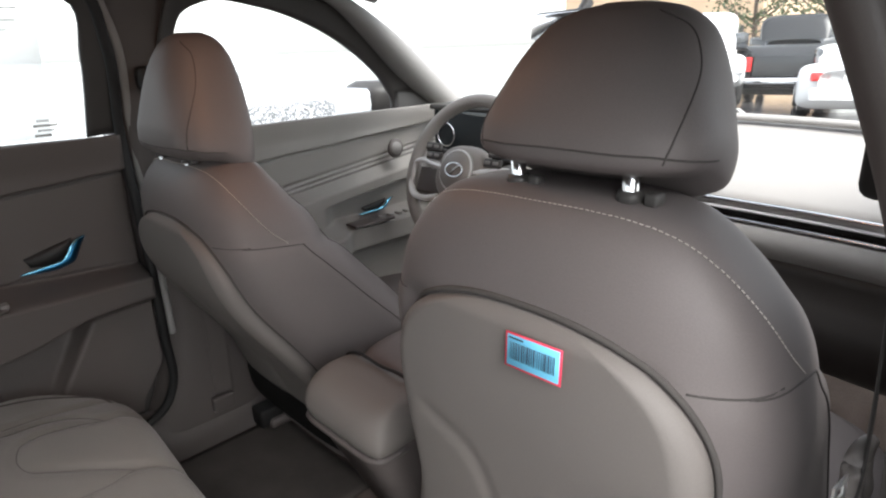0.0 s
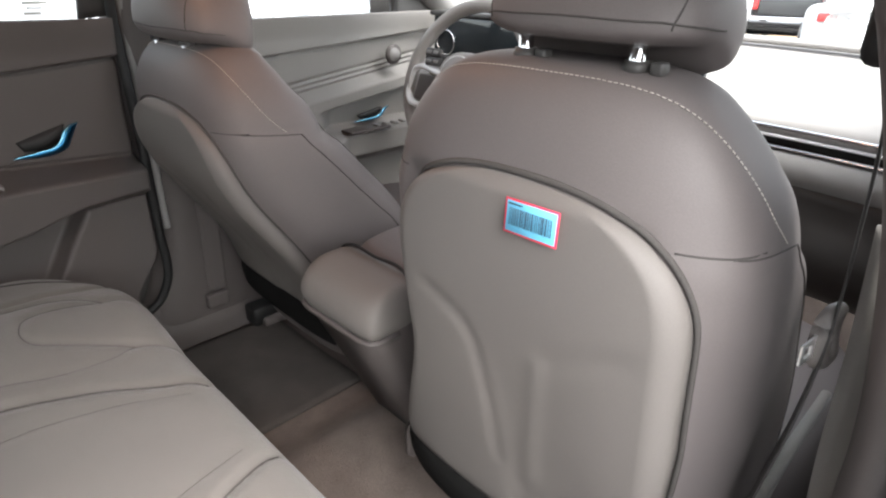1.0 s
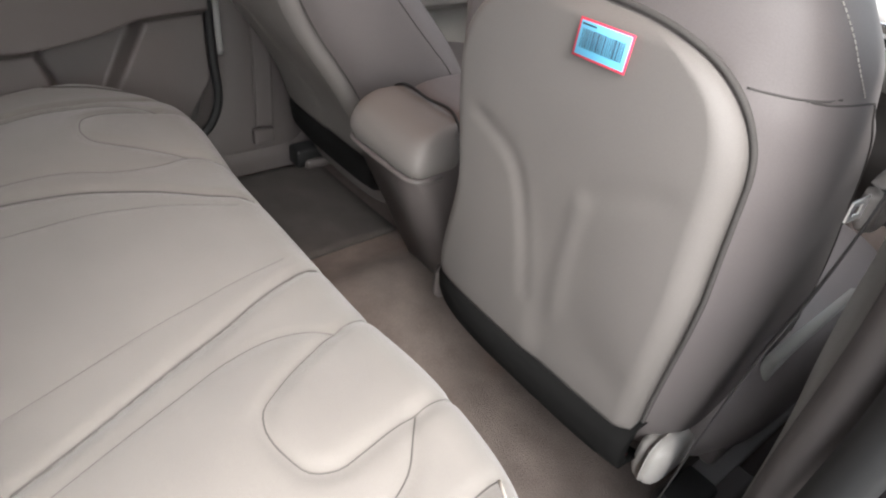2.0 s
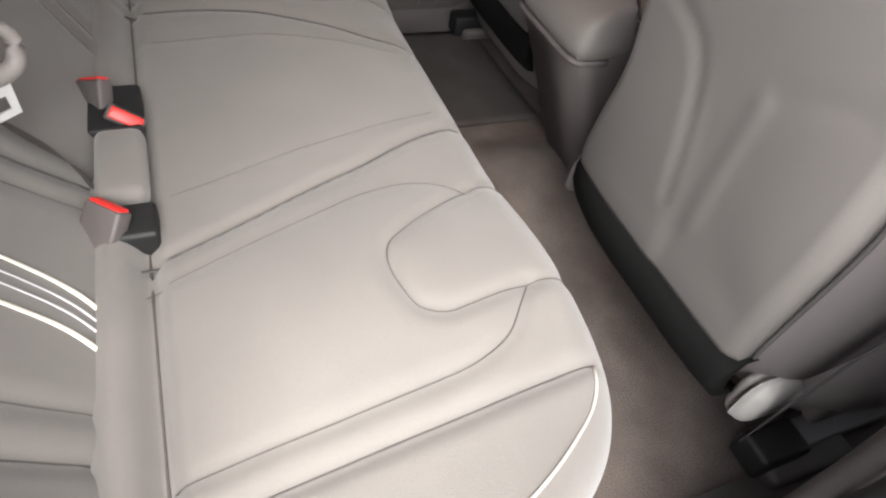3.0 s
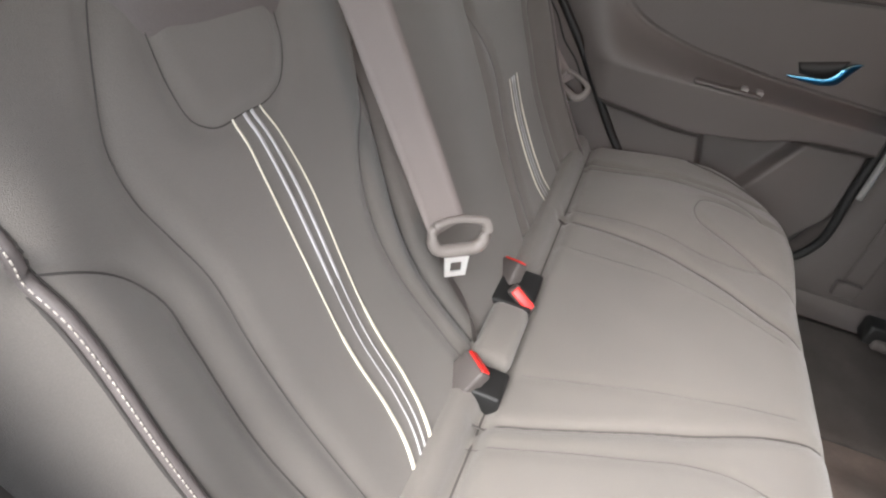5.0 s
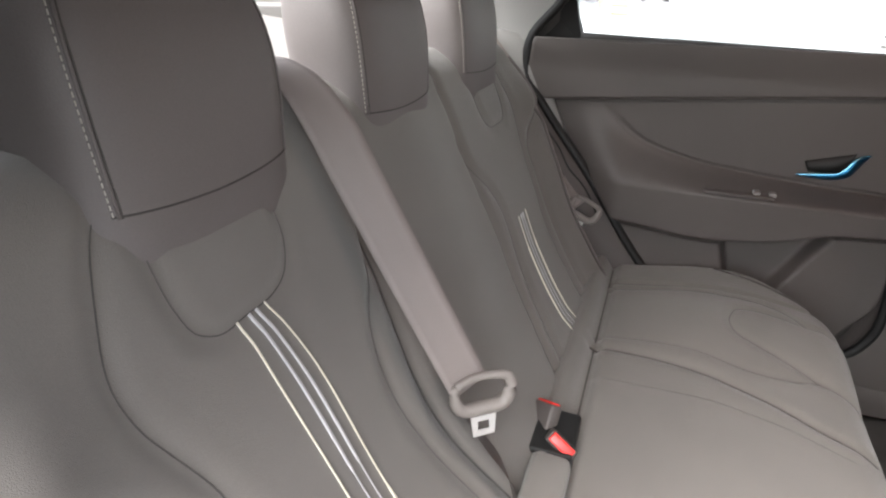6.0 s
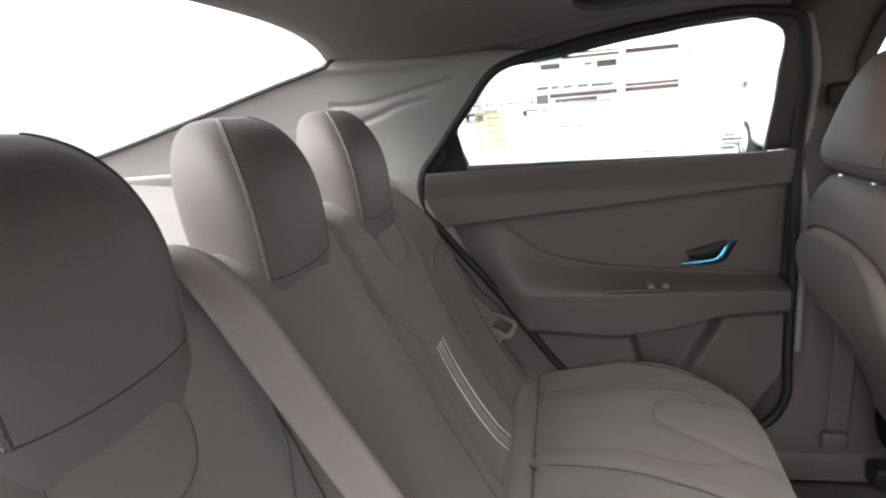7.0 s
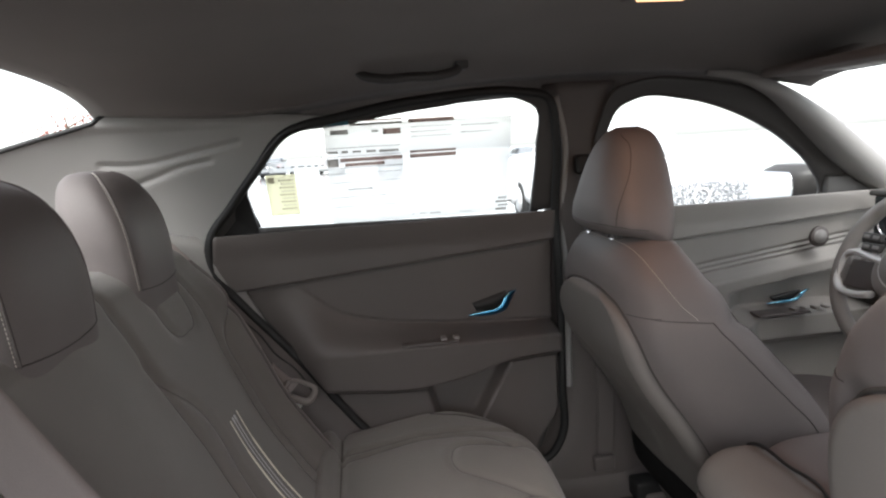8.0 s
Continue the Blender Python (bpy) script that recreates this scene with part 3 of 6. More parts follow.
def rear_door(s, nm):
    d = thing(nm, "grey plastic rear car door lining with blue handle", "door", "car doors", "structure")
    zs = np.array([z for y, z in RIM[13:]][::-1])
    ys = np.array([y for y, z in RIM[13:]][::-1])
    y_lo = lambda z: float(np.interp(z, np.r_[0.42, zs, 1.04, 1.06], np.r_[0.33, ys, -0.09, -0.08])) + 0.004
    P = lining(rear_inset, y_lo, lambda z: 0.690 - 0.06 * float(smoothstep(0.56, 0.44, z)), 0.44, 1.048, s)
    v, f = sheet(P, (s * 0.012, 0, 0), flip=s > 0)
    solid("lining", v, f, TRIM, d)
    # window surround: upper frame, black corner piece, glass
    g0 = [(0.645, 1.045), (0.648, 1.20), (0.638, 1.287), (0.61, 1.301), (0.42, 1.296), (0.22, 1.270), (0.085, 1.247), (0.045, 1.205), (-0.005, 1.135), (0.012, 1.058)]
    gx = lambda z: s * (0.668 - 0.095 * float(smoothstep(1.03, 1.32, z)))
    rim = curve_pts([(gx(z), y, z) for y, z in RIM[3:13]], 60)
    gl = curve_pts([(gx(z) + s * 0.012, y, z) for y, z in g0], 60)
    rows = [[a * (1 - k) + b * k for a, b in zip(rim, gl)] for k in np.linspace(0, 1, 6)]
    v, f = sheet(rows, (s * 0.012, 0, 0))
    solid("window_frame", v, f, TRIM_DARK, d, "black frame round the side glass")
    c = [(0.012, 1.040), (-0.005, 1.135), (-0.05, 1.09), (-0.095, 1.030)]
    vv = [(gx(z) + s * 0.004, y, z) for y, z in c] + [(gx(z) + s * 0.02, y, z) for y, z in c]
    solid("corner_piece", vv, [(0, 1, 2, 3), (7, 6, 5, 4), (0, 4, 5, 1), (1, 5, 6, 2), (2, 6, 7, 3), (3, 7, 4, 0)], BLACK, d, "black triangular corner piece", smooth=False)
    n = 14
    top = curve_pts([(y, z) for y, z in g0[2:9]][::-1], n * 3)
    lo = [(y, 1.04) for y in np.linspace(-0.02, 0.655, n * 3)]
    rows = []
    for k in np.linspace(0, 1, 8):
        rows.append([(gx(tz * k + bz * (1 - k)) + s * 0.014, ty * k + by * (1 - k), tz * k + bz * (1 - k)) for (ty, tz), (by, bz) in zip(top, lo)])
    v, f = sheet(rows)
    gob = solid("window_pane", v, f, GLASS, d, "clear side window glass")
    gob.visible_shadow = False
    sill = curve_pts([(s * 0.652, 0.012, 1.052), (s * 0.650, 0.3, 1.046), (s * 0.650, 0.69, 1.039)], 20)
    solid("sill_strip", *tube_data(sill, 0.008, 8), TRIM_DARK, d, "dark rubber strip along the window sill")
    door_pull(d, s, 0.69 - 0.012, 0.478, 0.804, 0.598, 0.856, 0.02)
    switch_bank(d, s, 0.605, 0.395, 0.764)
    return d


def front_door(s, nm):
    d = thing(nm, "grey plastic front car door lining with blue handle", "door", "car doors", "structure")
    P = lining(front_inset, lambda z: 0.835 + 0.09 * float(smoothstep(0.68, 0.57, z)), lambda z: 1.60, 0.40, 1.035, s, 110, 220)
    v, f = sheet(P, (s * 0.012, 0, 0), flip=s > 0)
    solid("lining", v, f, TRIM_SCREENLIT, d)
    g0 = [(0.815, 1.030), (0.815, 1.22), (0.834, 1.270), (0.880, 1.291), (1.00, 1.284), (1.155, 1.238), (1.295, 1.168), (1.39, 1.098), (1.425, 1.05), (1.425, 1.01)]
    r0 = [(0.79, 1.03), (0.79, 1.25), (0.815, 1.31), (0.88, 1.332), (1.03, 1.326), (1.20, 1.288), (1.33, 1.228), (1.46, 1.138), (1.57, 1.06), (1.60, 1.02)]
    gx = lambda z: s * (0.672 - 0.095 * float(smoothstep(1.03, 1.32, z)))
    gl, rm = curve_pts([(gx(z) + s * 0.01, y, z) for y, z in g0], 70), curve_pts([(gx(z), y, z) for y, z in r0], 70)
    v, f = sheet([[a * (1 - k) + b * k for a, b in zip(rm, gl)] for k in np.linspace(0, 1, 6)], (s * 0.012, 0, 0))
    solid("window_frame", v, f, TRIM_DARK, d, "black frame round the side glass")
    top = curve_pts(g0[1:9], 40)
    lo = [(y, 1.015) for y in np.linspace(0.815, 1.425, 40)]
    rows = [[(gx(tz * k + bz * (1 - k)) + s * 0.014, ty * k + by * (1 - k), tz * k + bz * (1 - k)) for (ty, tz), (by, bz) in zip(top, lo)] for k in np.linspace(0, 1, 8)]
    v, f = sheet(rows)
    gob = solid("window_pane", v, f, GLASS, d, "clear side window glass")
    gob.visible_shadow = False
    door_pull(d, s, 0.672, 1.272, 0.754, 1.390, 0.782, 0.02)
    switch_bank(d, s, 0.60, 1.30, 0.742, 4)
    # tweeter
    m = Matrix.Translation((s * 0.630, 1.385, 0.928)) @ pose(0, 0, 0, 0, 90, 0)
    bm = bmesh.new()
    bmesh.ops.create_cone(bm, cap_ends=True, segments=28, radius1=0.020, radius2=0.017, depth=0.012, matrix=m)
    part("tweeter", bm, PILLAR, d, "round silver tweeter cover")
    bm = bmesh.new()
    bmesh.ops.create_cone(bm, cap_ends=True, segments=28, radius1=0.027, radius2=0.025, depth=0.006, matrix=m)
    part("tweeter_bezel", bm, TRIM, d)
    return d


rear_door(-1, "door_1")
opened = rear_door(1, "door_4")
opened["label"] = "grey rear car door swung wide open"
HINGE = Matrix.Translation((0.82, 0.74, 0))
opened.matrix_basis = HINGE @ pose(0, 0, 0, 0, 0, 74) @ HINGE.inverted()
front_door(-1, "door_2")
front_door(1, "door_3").location.x = 0.075

# ---- front seats ----
def tidy(pts, gap=0.004):
    """Points of a line at least a gap apart."""
    out = [np.asarray(pts[0])]
    for p in pts[1:]:
        if np.linalg.norm(np.asarray(p) - out[-1]) > gap:
            out.append(np.asarray(p))
    return np.array(out)



def cling(ob, pts, lift=0.0):
    """Moves points onto the nearest place of a mesh, a little above it."""
    me = ob.data
    tree = BVHTree.FromPolygons([v.co.copy() for v in me.vertices], [tuple(p.vertices) for p in me.polygons])
    out = []
    for p in pts:
        co, no, i, d = tree.find_nearest(Vector(p))
        out.append(np.array(co + no * lift))
    return tidy(out, 0.002)


def front_seat(cx, label, head_lift=0.0, head_y=0.0, lower=0.0, recline=0.0, head_tall=1.0, slide=0.0, head_wide=1.0, slim=0.0, head_x=0.0, lean=0.0):
    seat = thing("front_seat", label, "car seat", "front seats", at=(cx, 0, 0))
    back = [(0.42, 0, 0.785, 1.10, 0.185, 3.0), (0.50, 0, 0.735, 1.115, 0.203, 3.3), (0.60, 0, 0.712, 1.08, 0.210, 3.5), (0.72, 0, 0.688, 1.025, 0.214, 3.5),
            (0.82, 0, 0.672, 0.965, 0.214, 3.5), (0.90, 0, 0.664, 0.912, 0.212, 3.5), (0.94, 0, 0.664, 0.878, 0.206, 3.5), (0.975, 0, 0.667, 0.862, 0.195, 3.4), (1.00, 0, 0.671, 0.840, 0.183, 3.4), (1.02, 0, 0.676, 0.828, 0.170, 3.3),
            (1.04, 0, 0.684, 0.815, 0.153, 3.2), (1.056, 0, 0.694, 0.808, 0.134, 3.0), (1.066, 0, 0.706, 0.800, 0.110, 2.8), (1.071, 0, 0.720, 0.79, 0.08, 2.4)]
    back = [(z, c, a, b, w - slim, e) for z, c, a, b, w, e in back]
    v, f = loft(back, 84, 84)
    x, y, z = v[:, 0], v[:, 1], v[:, 2]
    rear = smoothstep(0.0, -0.03, y - np.interp(z, [0.4, 1.07], [0.90, 0.735]))
    # hollows under the cross seam, and the step where the shoulder wing ends
    zs = 0.957 - 0.010 * smoothstep(0.16, 0.22, np.abs(x))
    hollow = np.exp(-(((z - zs) / 0.008) ** 2))
    v[:, 1] = y + 0.002 * hollow * smoothstep(0.145, 0.175, np.abs(x)) * rear - 0.010 * np.exp(-(((z - 0.925) / 0.014) ** 2)) * (1 - rear)
    v[:, 0] = x - np.sign(x) * 0.003 * np.exp(-(((z - 0.948) / 0.008) ** 2)) * smoothstep(0.19, 0.21, np.abs(x))
    v[:, 1] += 0.012 * smoothstep(0.150, 0.125, np.abs(x + 0.01)) * smoothstep(0.50, 0.54, z) * smoothstep(0.97, 0.94, z) * rear
    body = solid("backrest", v, f, VINYL, seat)
    # hard panel on the rear face, hollowed for the knees
    NU, NV = 46, 70
    shift_x = lambda z: 0.010 - 0.045 * smoothstep(0.76, 0.50, z)
    P = np.zeros((NV, NU, 3))
    outline = []
    for j, t in enumerate(np.sin(np.linspace(0, np.pi / 2, NV))):
        zz = 0.516 + t * (0.980 - 0.516)
        q = max(0.0, (t - 0.74) / 0.26)
        hw = (0.190 - 0.026 * float(smoothstep(0.0, 0.5, t))) * max(1 - q**2.7, 0.0) ** (1 / 2.5)
        outline.append((hw, zz))
        for i, u in enumerate(np.linspace(-1, 1, NU)):
            P[j, i] = (hw * u + shift_x(zz), 0, zz)
    yb = spline([0.42, 0.50, 0.60, 0.72, 0.82, 0.90, 0.96, 1.01], [0.785, 0.735, 0.712, 0.688, 0.672, 0.664, 0.665, 0.672], P[..., 2].ravel()).reshape(NV, NU)
    px, pz = P[..., 0], P[..., 2]
    hwz = np.array([max(h, 1e-3) for h, _ in outline])[:, None]
    edge = np.minimum((hwz - np.abs(px - shift_x(pz))), (pz - 0.514) * 1.0 + 0.02)
    edge = np.minimum(edge, 0.6 * (0.984 - pz) + 0.002)
    lift = 0.011 * smoothstep(0.0, 0.014, edge) - 0.001
    left = spline([0.45, 0.55, 0.68, 0.74, 0.79, 0.82, 0.85], [-0.010, -0.014, -0.020, -0.026, -0.038, -0.068, -0.12], pz.ravel()).reshape(pz.shape)
    knee = smoothstep(left - 0.004, left + 0.026, px) * smoothstep(0.125, 0.03, px - 0.12 * smoothstep(0.7, 0.5, pz)) * smoothstep(0.86, 0.70, pz) * smoothstep(0.47, 0.53, pz)
    crown = 0.009 * (px / 0.19) ** 4
    folds = 0.0035 * groove(px, pz, curve_pts([(-0.107, 0.834), (-0.075, 0.822), (-0.052, 0.810), (-0.037, 0.788), (-0.026, 0.738), (-0.020, 0.682), (-0.018, 0.62)], 24), 0.007)
    folds = folds - 0.0018 * groove(px, pz, [(0.047, 0.80), (0.040, 0.75), (0.032, 0.68), (0.028, 0.62)], 0.009) + 0.0014 * groove(px, pz, [(0.058, 0.814), (0.092, 0.834), (0.130, 0.850)], 0.012)
    P[..., 1] = yb - lift + 0.0035 * knee + folds + crown
    vv, ff = sheet(P, (0, 0.03, 0))
    panel = solid("back_panel", vv, ff, SHELL, seat, "grey vinyl-covered panel on the seat's rear face")
    mid = shift_x
    ring = [(mid(z) - h, z) for h, z in outline] + [(mid(z) + h, z) for h, z in outline[::-1]]
    ring = [(x * 1.012, z + 0.004 * float(smoothstep(0.85, 0.95, z))) for x, z in ring]
    pts = drape(body, [(x, 0, z) for x, z in ring], (0, 1, 0), 0.001)
    solid("panel_gap", *tube_data(tidy(pts), 0.0030 if cx > 0 else 0.0018, 6), SEAM, seat, "dark gap round the panel")
    rows = [[(x, yy + 0.02 * (x / 0.2) ** 4, zz) for x in np.linspace(-0.226, 0.162, 24)] for yy, zz in ((0.742, 0.520), (0.716, 0.518), (0.710, 0.495), (0.714, 0.466), (0.728, 0.446), (0.76, 0.438))]
    v, f = sheet(rows, (0, 0.02, 0))
    solid("skirt", v, f, NYLON, seat, "black fabric skirt under the panel")
    # stitched seam across the shoulder and down both sides
    half = [(0, 0.700, 1.066), (0.06, 0.701, 1.066), (0.10, 0.704, 1.062), (0.130, 0.710, 1.050), (0.155, 0.718, 1.030), (0.178, 0.732, 1.000), (0.196, 0.752, 0.968), (0.205, 0.775, 0.946)]
    line = curve_pts([(-x, y, z) for x, y, z in half[:0:-1]] + half, 170)
    stitches("stitching", cling(body, line, 0.0010), THREAD, seat)
    for s in (-1, 1):
        q = cling(body, curve_pts([(s * 0.212, 0.80, 0.942), (s * 0.225, 0.85, 0.873), (s * 0.235, 0.90, 0.785), (s * 0.237, 0.955, 0.70), (s * 0.232, 0.98, 0.60)], 50), 0.0003)
        solid("bolster_seam", *tube_data(q, 0.0011, 6), SEAM, seat)
        a_ = drape(body, [(s * x, 0, 0.952 - 0.03 * (x - 0.150)) for x in np.linspace(0.150, 0.196, 16)], (0, 1, 0), 0.0)
        b_ = drape(body, [(0, y, 0.9505 - 0.12 * (y - 0.70)) for y in np.linspace(0.702, 0.80, 20)], (-s, 0, 0), 0.0)
        q = tidy(list(a_) + list(b_), 0.003)
        solid("cross_seam", *tube_data(q, 0.0009, 6), SEAM, seat)
        q = cling(body, curve_pts([(s * 0.13, 0.84, 1.04), (s * 0.15, 0.87, 0.98), (s * 0.165, 0.90, 0.92), (s * 0.16, 0.97, 0.80), (s * 0.15, 1.06, 0.66)], 50), 0.0004)
        solid("front_seam", *tube_data(q, 0.0008, 6), SEAM, seat)
    # headrest on two posts
    h = head_lift
    hr = [(1.092, 0, 0.732, 0.800, 0.088, 2.5), (1.096, 0, 0.712, 0.815, 0.104, 2.8), (1.106, 0, 0.700, 0.828, 0.113, 3.2), (1.125, 0, 0.698, 0.836, 0.111, 3.3), (1.146, 0, 0.702, 0.840, 0.101, 3.2),
          (1.168, 0, 0.708, 0.842, 0.091, 3.0), (1.190, 0, 0.716, 0.840, 0.080, 2.8), (1.212, 0, 0.729, 0.834, 0.066, 2.6), (1.228, 0, 0.744, 0.822, 0.046, 2.4), (1.236, 0, 0.764, 0.804, 0.020, 2.0)]
    hr = [(1.092 + (z - 1.092) * head_tall + h, head_x, a + head_y, b + head_y, w * head_wide, e) for z, c, a, b, w, e in hr]
    v, f = loft(hr, 72, 60)
    top = 1.092 + 0.144 * head_tall + h
    q = np.clip((v[:, 2] - 1.092 - h) / (top - 1.092 - h), 0, 1)
    v[:, 1] += lean * q
    v[:, 0] = head_x + (v[:, 0] - head_x) * (1 + (0.22 if lean else -0.16) * q)
    v[:, 2] -= 0.036 * smoothstep(0.745 + head_y, 0.82 + head_y, v[:, 1]) * (1 - q) ** 2
    head = solid("headrest", v, f, VINYL, seat, "padded headrest with stitched side seams")
    for s in (-1, 1):
        corner = curve_pts([(0.098, 1.108), (0.100, 1.125), (0.098, 1.146), (0.093, 1.168), (0.083, 1.190), (0.067, 1.212), (0.042, 1.226)], 44)
        line = [(head_x + s * x * head_wide * 0.93 * (1 + (0.22 if lean else -0.16) * (z - 1.092) / 0.144), 0, 1.092 + (z - 1.092) * head_tall + h) for x, z in corner]
        q = drape(head, line, (0, 1, 0), 0.0003)
        solid("headrest_seam", *tube_data(q, 0.0008, 6), SEAM, head)
        bm = bmesh.new()
        bmesh.ops.create_cone(bm, cap_ends=True, segments=16, radius1=0.0068, radius2=0.0068, depth=0.10, matrix=Matrix.Translation((head_x + s * 0.056, 0.728 + head_y, 1.072 + h)))
        part("post", bm, CHROME, seat, "chrome headrest post")
        bm = bmesh.new()
        bmesh.ops.create_cone(bm, cap_ends=True, segments=20, radius1=0.012, radius2=0.010, depth=0.010, matrix=Matrix.Translation((head_x + s * 0.056, 0.728 + head_y, 1.072)))
        part("post_guide", bm, TRIM_DARK, seat, "dark plastic guide")
        block("release_button", (head_x + s * 0.056 + 0.014, 0.721 + head_y, 1.067), (head_x + s * 0.056 + 0.026, 0.735 + head_y, 1.078), TRIM_DARK, seat, "small release button", 0.003)
    hem = [(-0.124, 0.76, 1.106), (-0.118, 0.715, 1.110), (-0.104, 0.70, 1.112), (0, 0.697, 1.114), (0.104, 0.70, 1.112), (0.118, 0.715, 1.110), (0.124, 0.76, 1.106)]
    low = cling(head, curve_pts([(head_x + x * head_wide * 0.93, y + head_y, z + h) for x, y, z in hem], 60), 0.0003)
    solid("headrest_hem", *tube_data(low, 0.0009, 6), SEAM, head)
    # how far this seat is set down and tilted back
    if lower or recline:
        for ob in [o for o in bpy.data.objects if o.parent in (seat, head)]:
            for q in ob.data.vertices:
                zz = q.co.z
                q.co.y -= recline * float(smoothstep(0.50, 1.03, zz))
                q.co.y += slide * float(smoothstep(0.92, 0.50, zz)) * float(smoothstep(1.04, 0.74, q.co.y))
                q.co.z -= lower * float(smoothstep(0.60, 0.93, zz))
    # cushion and base
    cush = [(0.40, 0, 0.83, 1.33, 0.225, 4.0), (0.46, 0, 0.81, 1.37, 0.245, 4.2), (0.54, 0, 0.82, 1.38, 0.25, 4.0), (0.585, 0, 0.84, 1.37, 0.235, 3.4), (0.60, 0, 0.88, 1.33, 0.19, 2.8)]
    v, f = loft(cush, 56, 30)
    solid("cushion", v, f, VINYL, seat)
    block("seat_base", (-0.19, 0.96, 0.335), (0.19, 1.28, 0.42), TRIM_DARK, seat, "dark seat frame", 0.015)
    for s in (-1, 1):
        block("seat_rail", (s * 0.215 - 0.02, 0.90, 0.318), (s * 0.215 + 0.02, 1.30, 0.345), PILLAR, seat, "grey steel seat rail", 0.004)
        if s * cx > 0:
            block("rail_cap", (s * 0.220 - 0.026, 0.815, 0.318), (s * 0.220 + 0.026, 0.90, 0.368), BLACK, seat, "black rail end cap", 0.008)
            block("rail_cover", (s * 0.226 - 0.042, 0.835, 0.312), (s * 0.226 + 0.042, 0.99, 0.340), TRIM, seat, "grey moulded cover over the rail end", 0.010)
        block("side_cover", (s * 0.212 - 0.012, 0.88, 0.40), (s * 0.212 + 0.012, 1.18, 0.50), TRIM, seat, "grey plastic side cover", 0.010)
        block("side_shield", (s * 0.214 - 0.008, 0.90, 0.50), (s * 0.214 + 0.008, 1.16, 0.60), WING, seat, "pale grey side shield", 0.007)
    if cx > 0:
        block("corner_cover", (0.156, 0.765, 0.405), (0.200, 0.86, 0.488), PALE, seat, "pale plastic cover at the seat's rear corner", 0.024)
        block("hinge_cover", (-0.248, 0.745, 0.430), (-0.222, 0.84, 0.500), TRIM, seat, "grey plastic cover on the seat's inner hinge", 0.014)
        block("tag", (0.150, 0.743, 0.452), (0.160, 0.749, 0.468), PINKRED, seat, "small red tag", 0.001)
    return seat


passenger = front_seat(0.362, "grey vinyl front passenger seat with padded back panel", -0.005, 0.004, head_tall=0.92, slim=0.005, head_wide=0.93, head_x=0.013, lean=0.026)
passenger.location.y = 0.014
driver = front_seat(-0.358, "grey vinyl driver's seat with headrest behind the steering wheel", -0.022, -0.02, 0.040, 0.05, 1.36, 0.075, 1.18, head_x=-0.014)
driver.location.y = 0.035

# ---- rear bench ----
def bench_front(x):
    a = np.clip((np.abs(x) - 0.43) / 0.245, 0, 1)
    return 0.17 + 0.403 * (1 - a**3.0) ** (1 / 2.0)


CUSHION_LINES = []
for s in (1, -1):
    CUSHION_LINES += [
        curve_pts([(s * 0.262, 0.142), (s * 0.245, 0.212), (s * 0.216, 0.300), (s * 0.174, 0.400), (s * 0.125, 0.493), (s * 0.102, 0.555)], 30),
        curve_pts([(s * 0.297, 0.145), (s * 0.278, 0.234), (s * 0.256, 0.320), (s * 0.230, 0.392), (s * 0.225, 0.432), (s * 0.231, 0.472), (s * 0.246, 0.502)], 30),
        curve_pts([(s * 0.224, 0.565), (s * 0.247, 0.502), (s * 0.275, 0.452), (s * 0.305, 0.404), (s * 0.324, 0.381), (s * 0.346, 0.373), (s * 0.384, 0.376), (s * 0.410, 0.387), (s * 0.420, 0.410), (s * 0.417, 0.435), (s * 0.408, 0.477), (s * 0.403, 0.507), (s * 0.394, 0.565)], 56),
        curve_pts([(s * 0.498, 0.155), (s * 0.494, 0.220), (s * 0.490, 0.306), (s * 0.484, 0.368), (s * 0.473, 0.426), (s * 0.455, 0.462), (s * 0.425, 0.489), (s * 0.404, 0.507)], 40),
        curve_pts([(s * 0.533, 0.155), (s * 0.528, 0.239), (s * 0.523, 0.328), (s * 0.513, 0.426), (s * 0.505, 0.484), (s * 0.497, 0.542)], 30),
        curve_pts([(s * 0.168, 0.160), (s * 0.154, 0.235), (s * 0.126, 0.366), (s * 0.078, 0.52)], 20),
    ]
LINE_DEPTH = [0.0065, 0.0025, 0.005, 0.004, 0.007, 0.0015]


def cushion_z(x, y):
    x, y = np.asarray(x, float), np.asarray(y, float)
    z = 0.552 + 0.046 * smoothstep(0.08, 0.36, y) + 0.012 * np.cos(np.clip(np.abs(np.abs(x) - 0.37) / 0.2, 0, 1) * np.pi) * smoothstep(0.1, 0.3, y)
    z = z - 0.012 * smoothstep(0.42, 0.55, y) + 0.022 * np.exp(-(((y - 0.118) / 0.022) ** 2)) - 0.016 * np.exp(-(((y - 0.150) / 0.010) ** 2)) - 0.03 * smoothstep(0.095, 0.06, y)
    for i, ln in enumerate(CUSHION_LINES):
        z = z - LINE_DEPTH[i % 6] * groove(x, y, ln, 0.010)
    d = np.minimum(bench_front(x) - y, 0.668 - np.abs(x))
    r = 0.055
    k = np.clip(d, 0, r)
    return z - (r - np.sqrt(np.maximum(r * r - (r - k) ** 2, 0)))


bench = thing("rear_bench", "grey cloth rear bench seat with moulded headrests and pale stripes", "car seat")
us = np.sin(np.linspace(-np.pi / 2, np.pi / 2, 241)) * 0.35 + np.linspace(-1, 1, 241) * 0.65
us = us / us[-1]
P = []
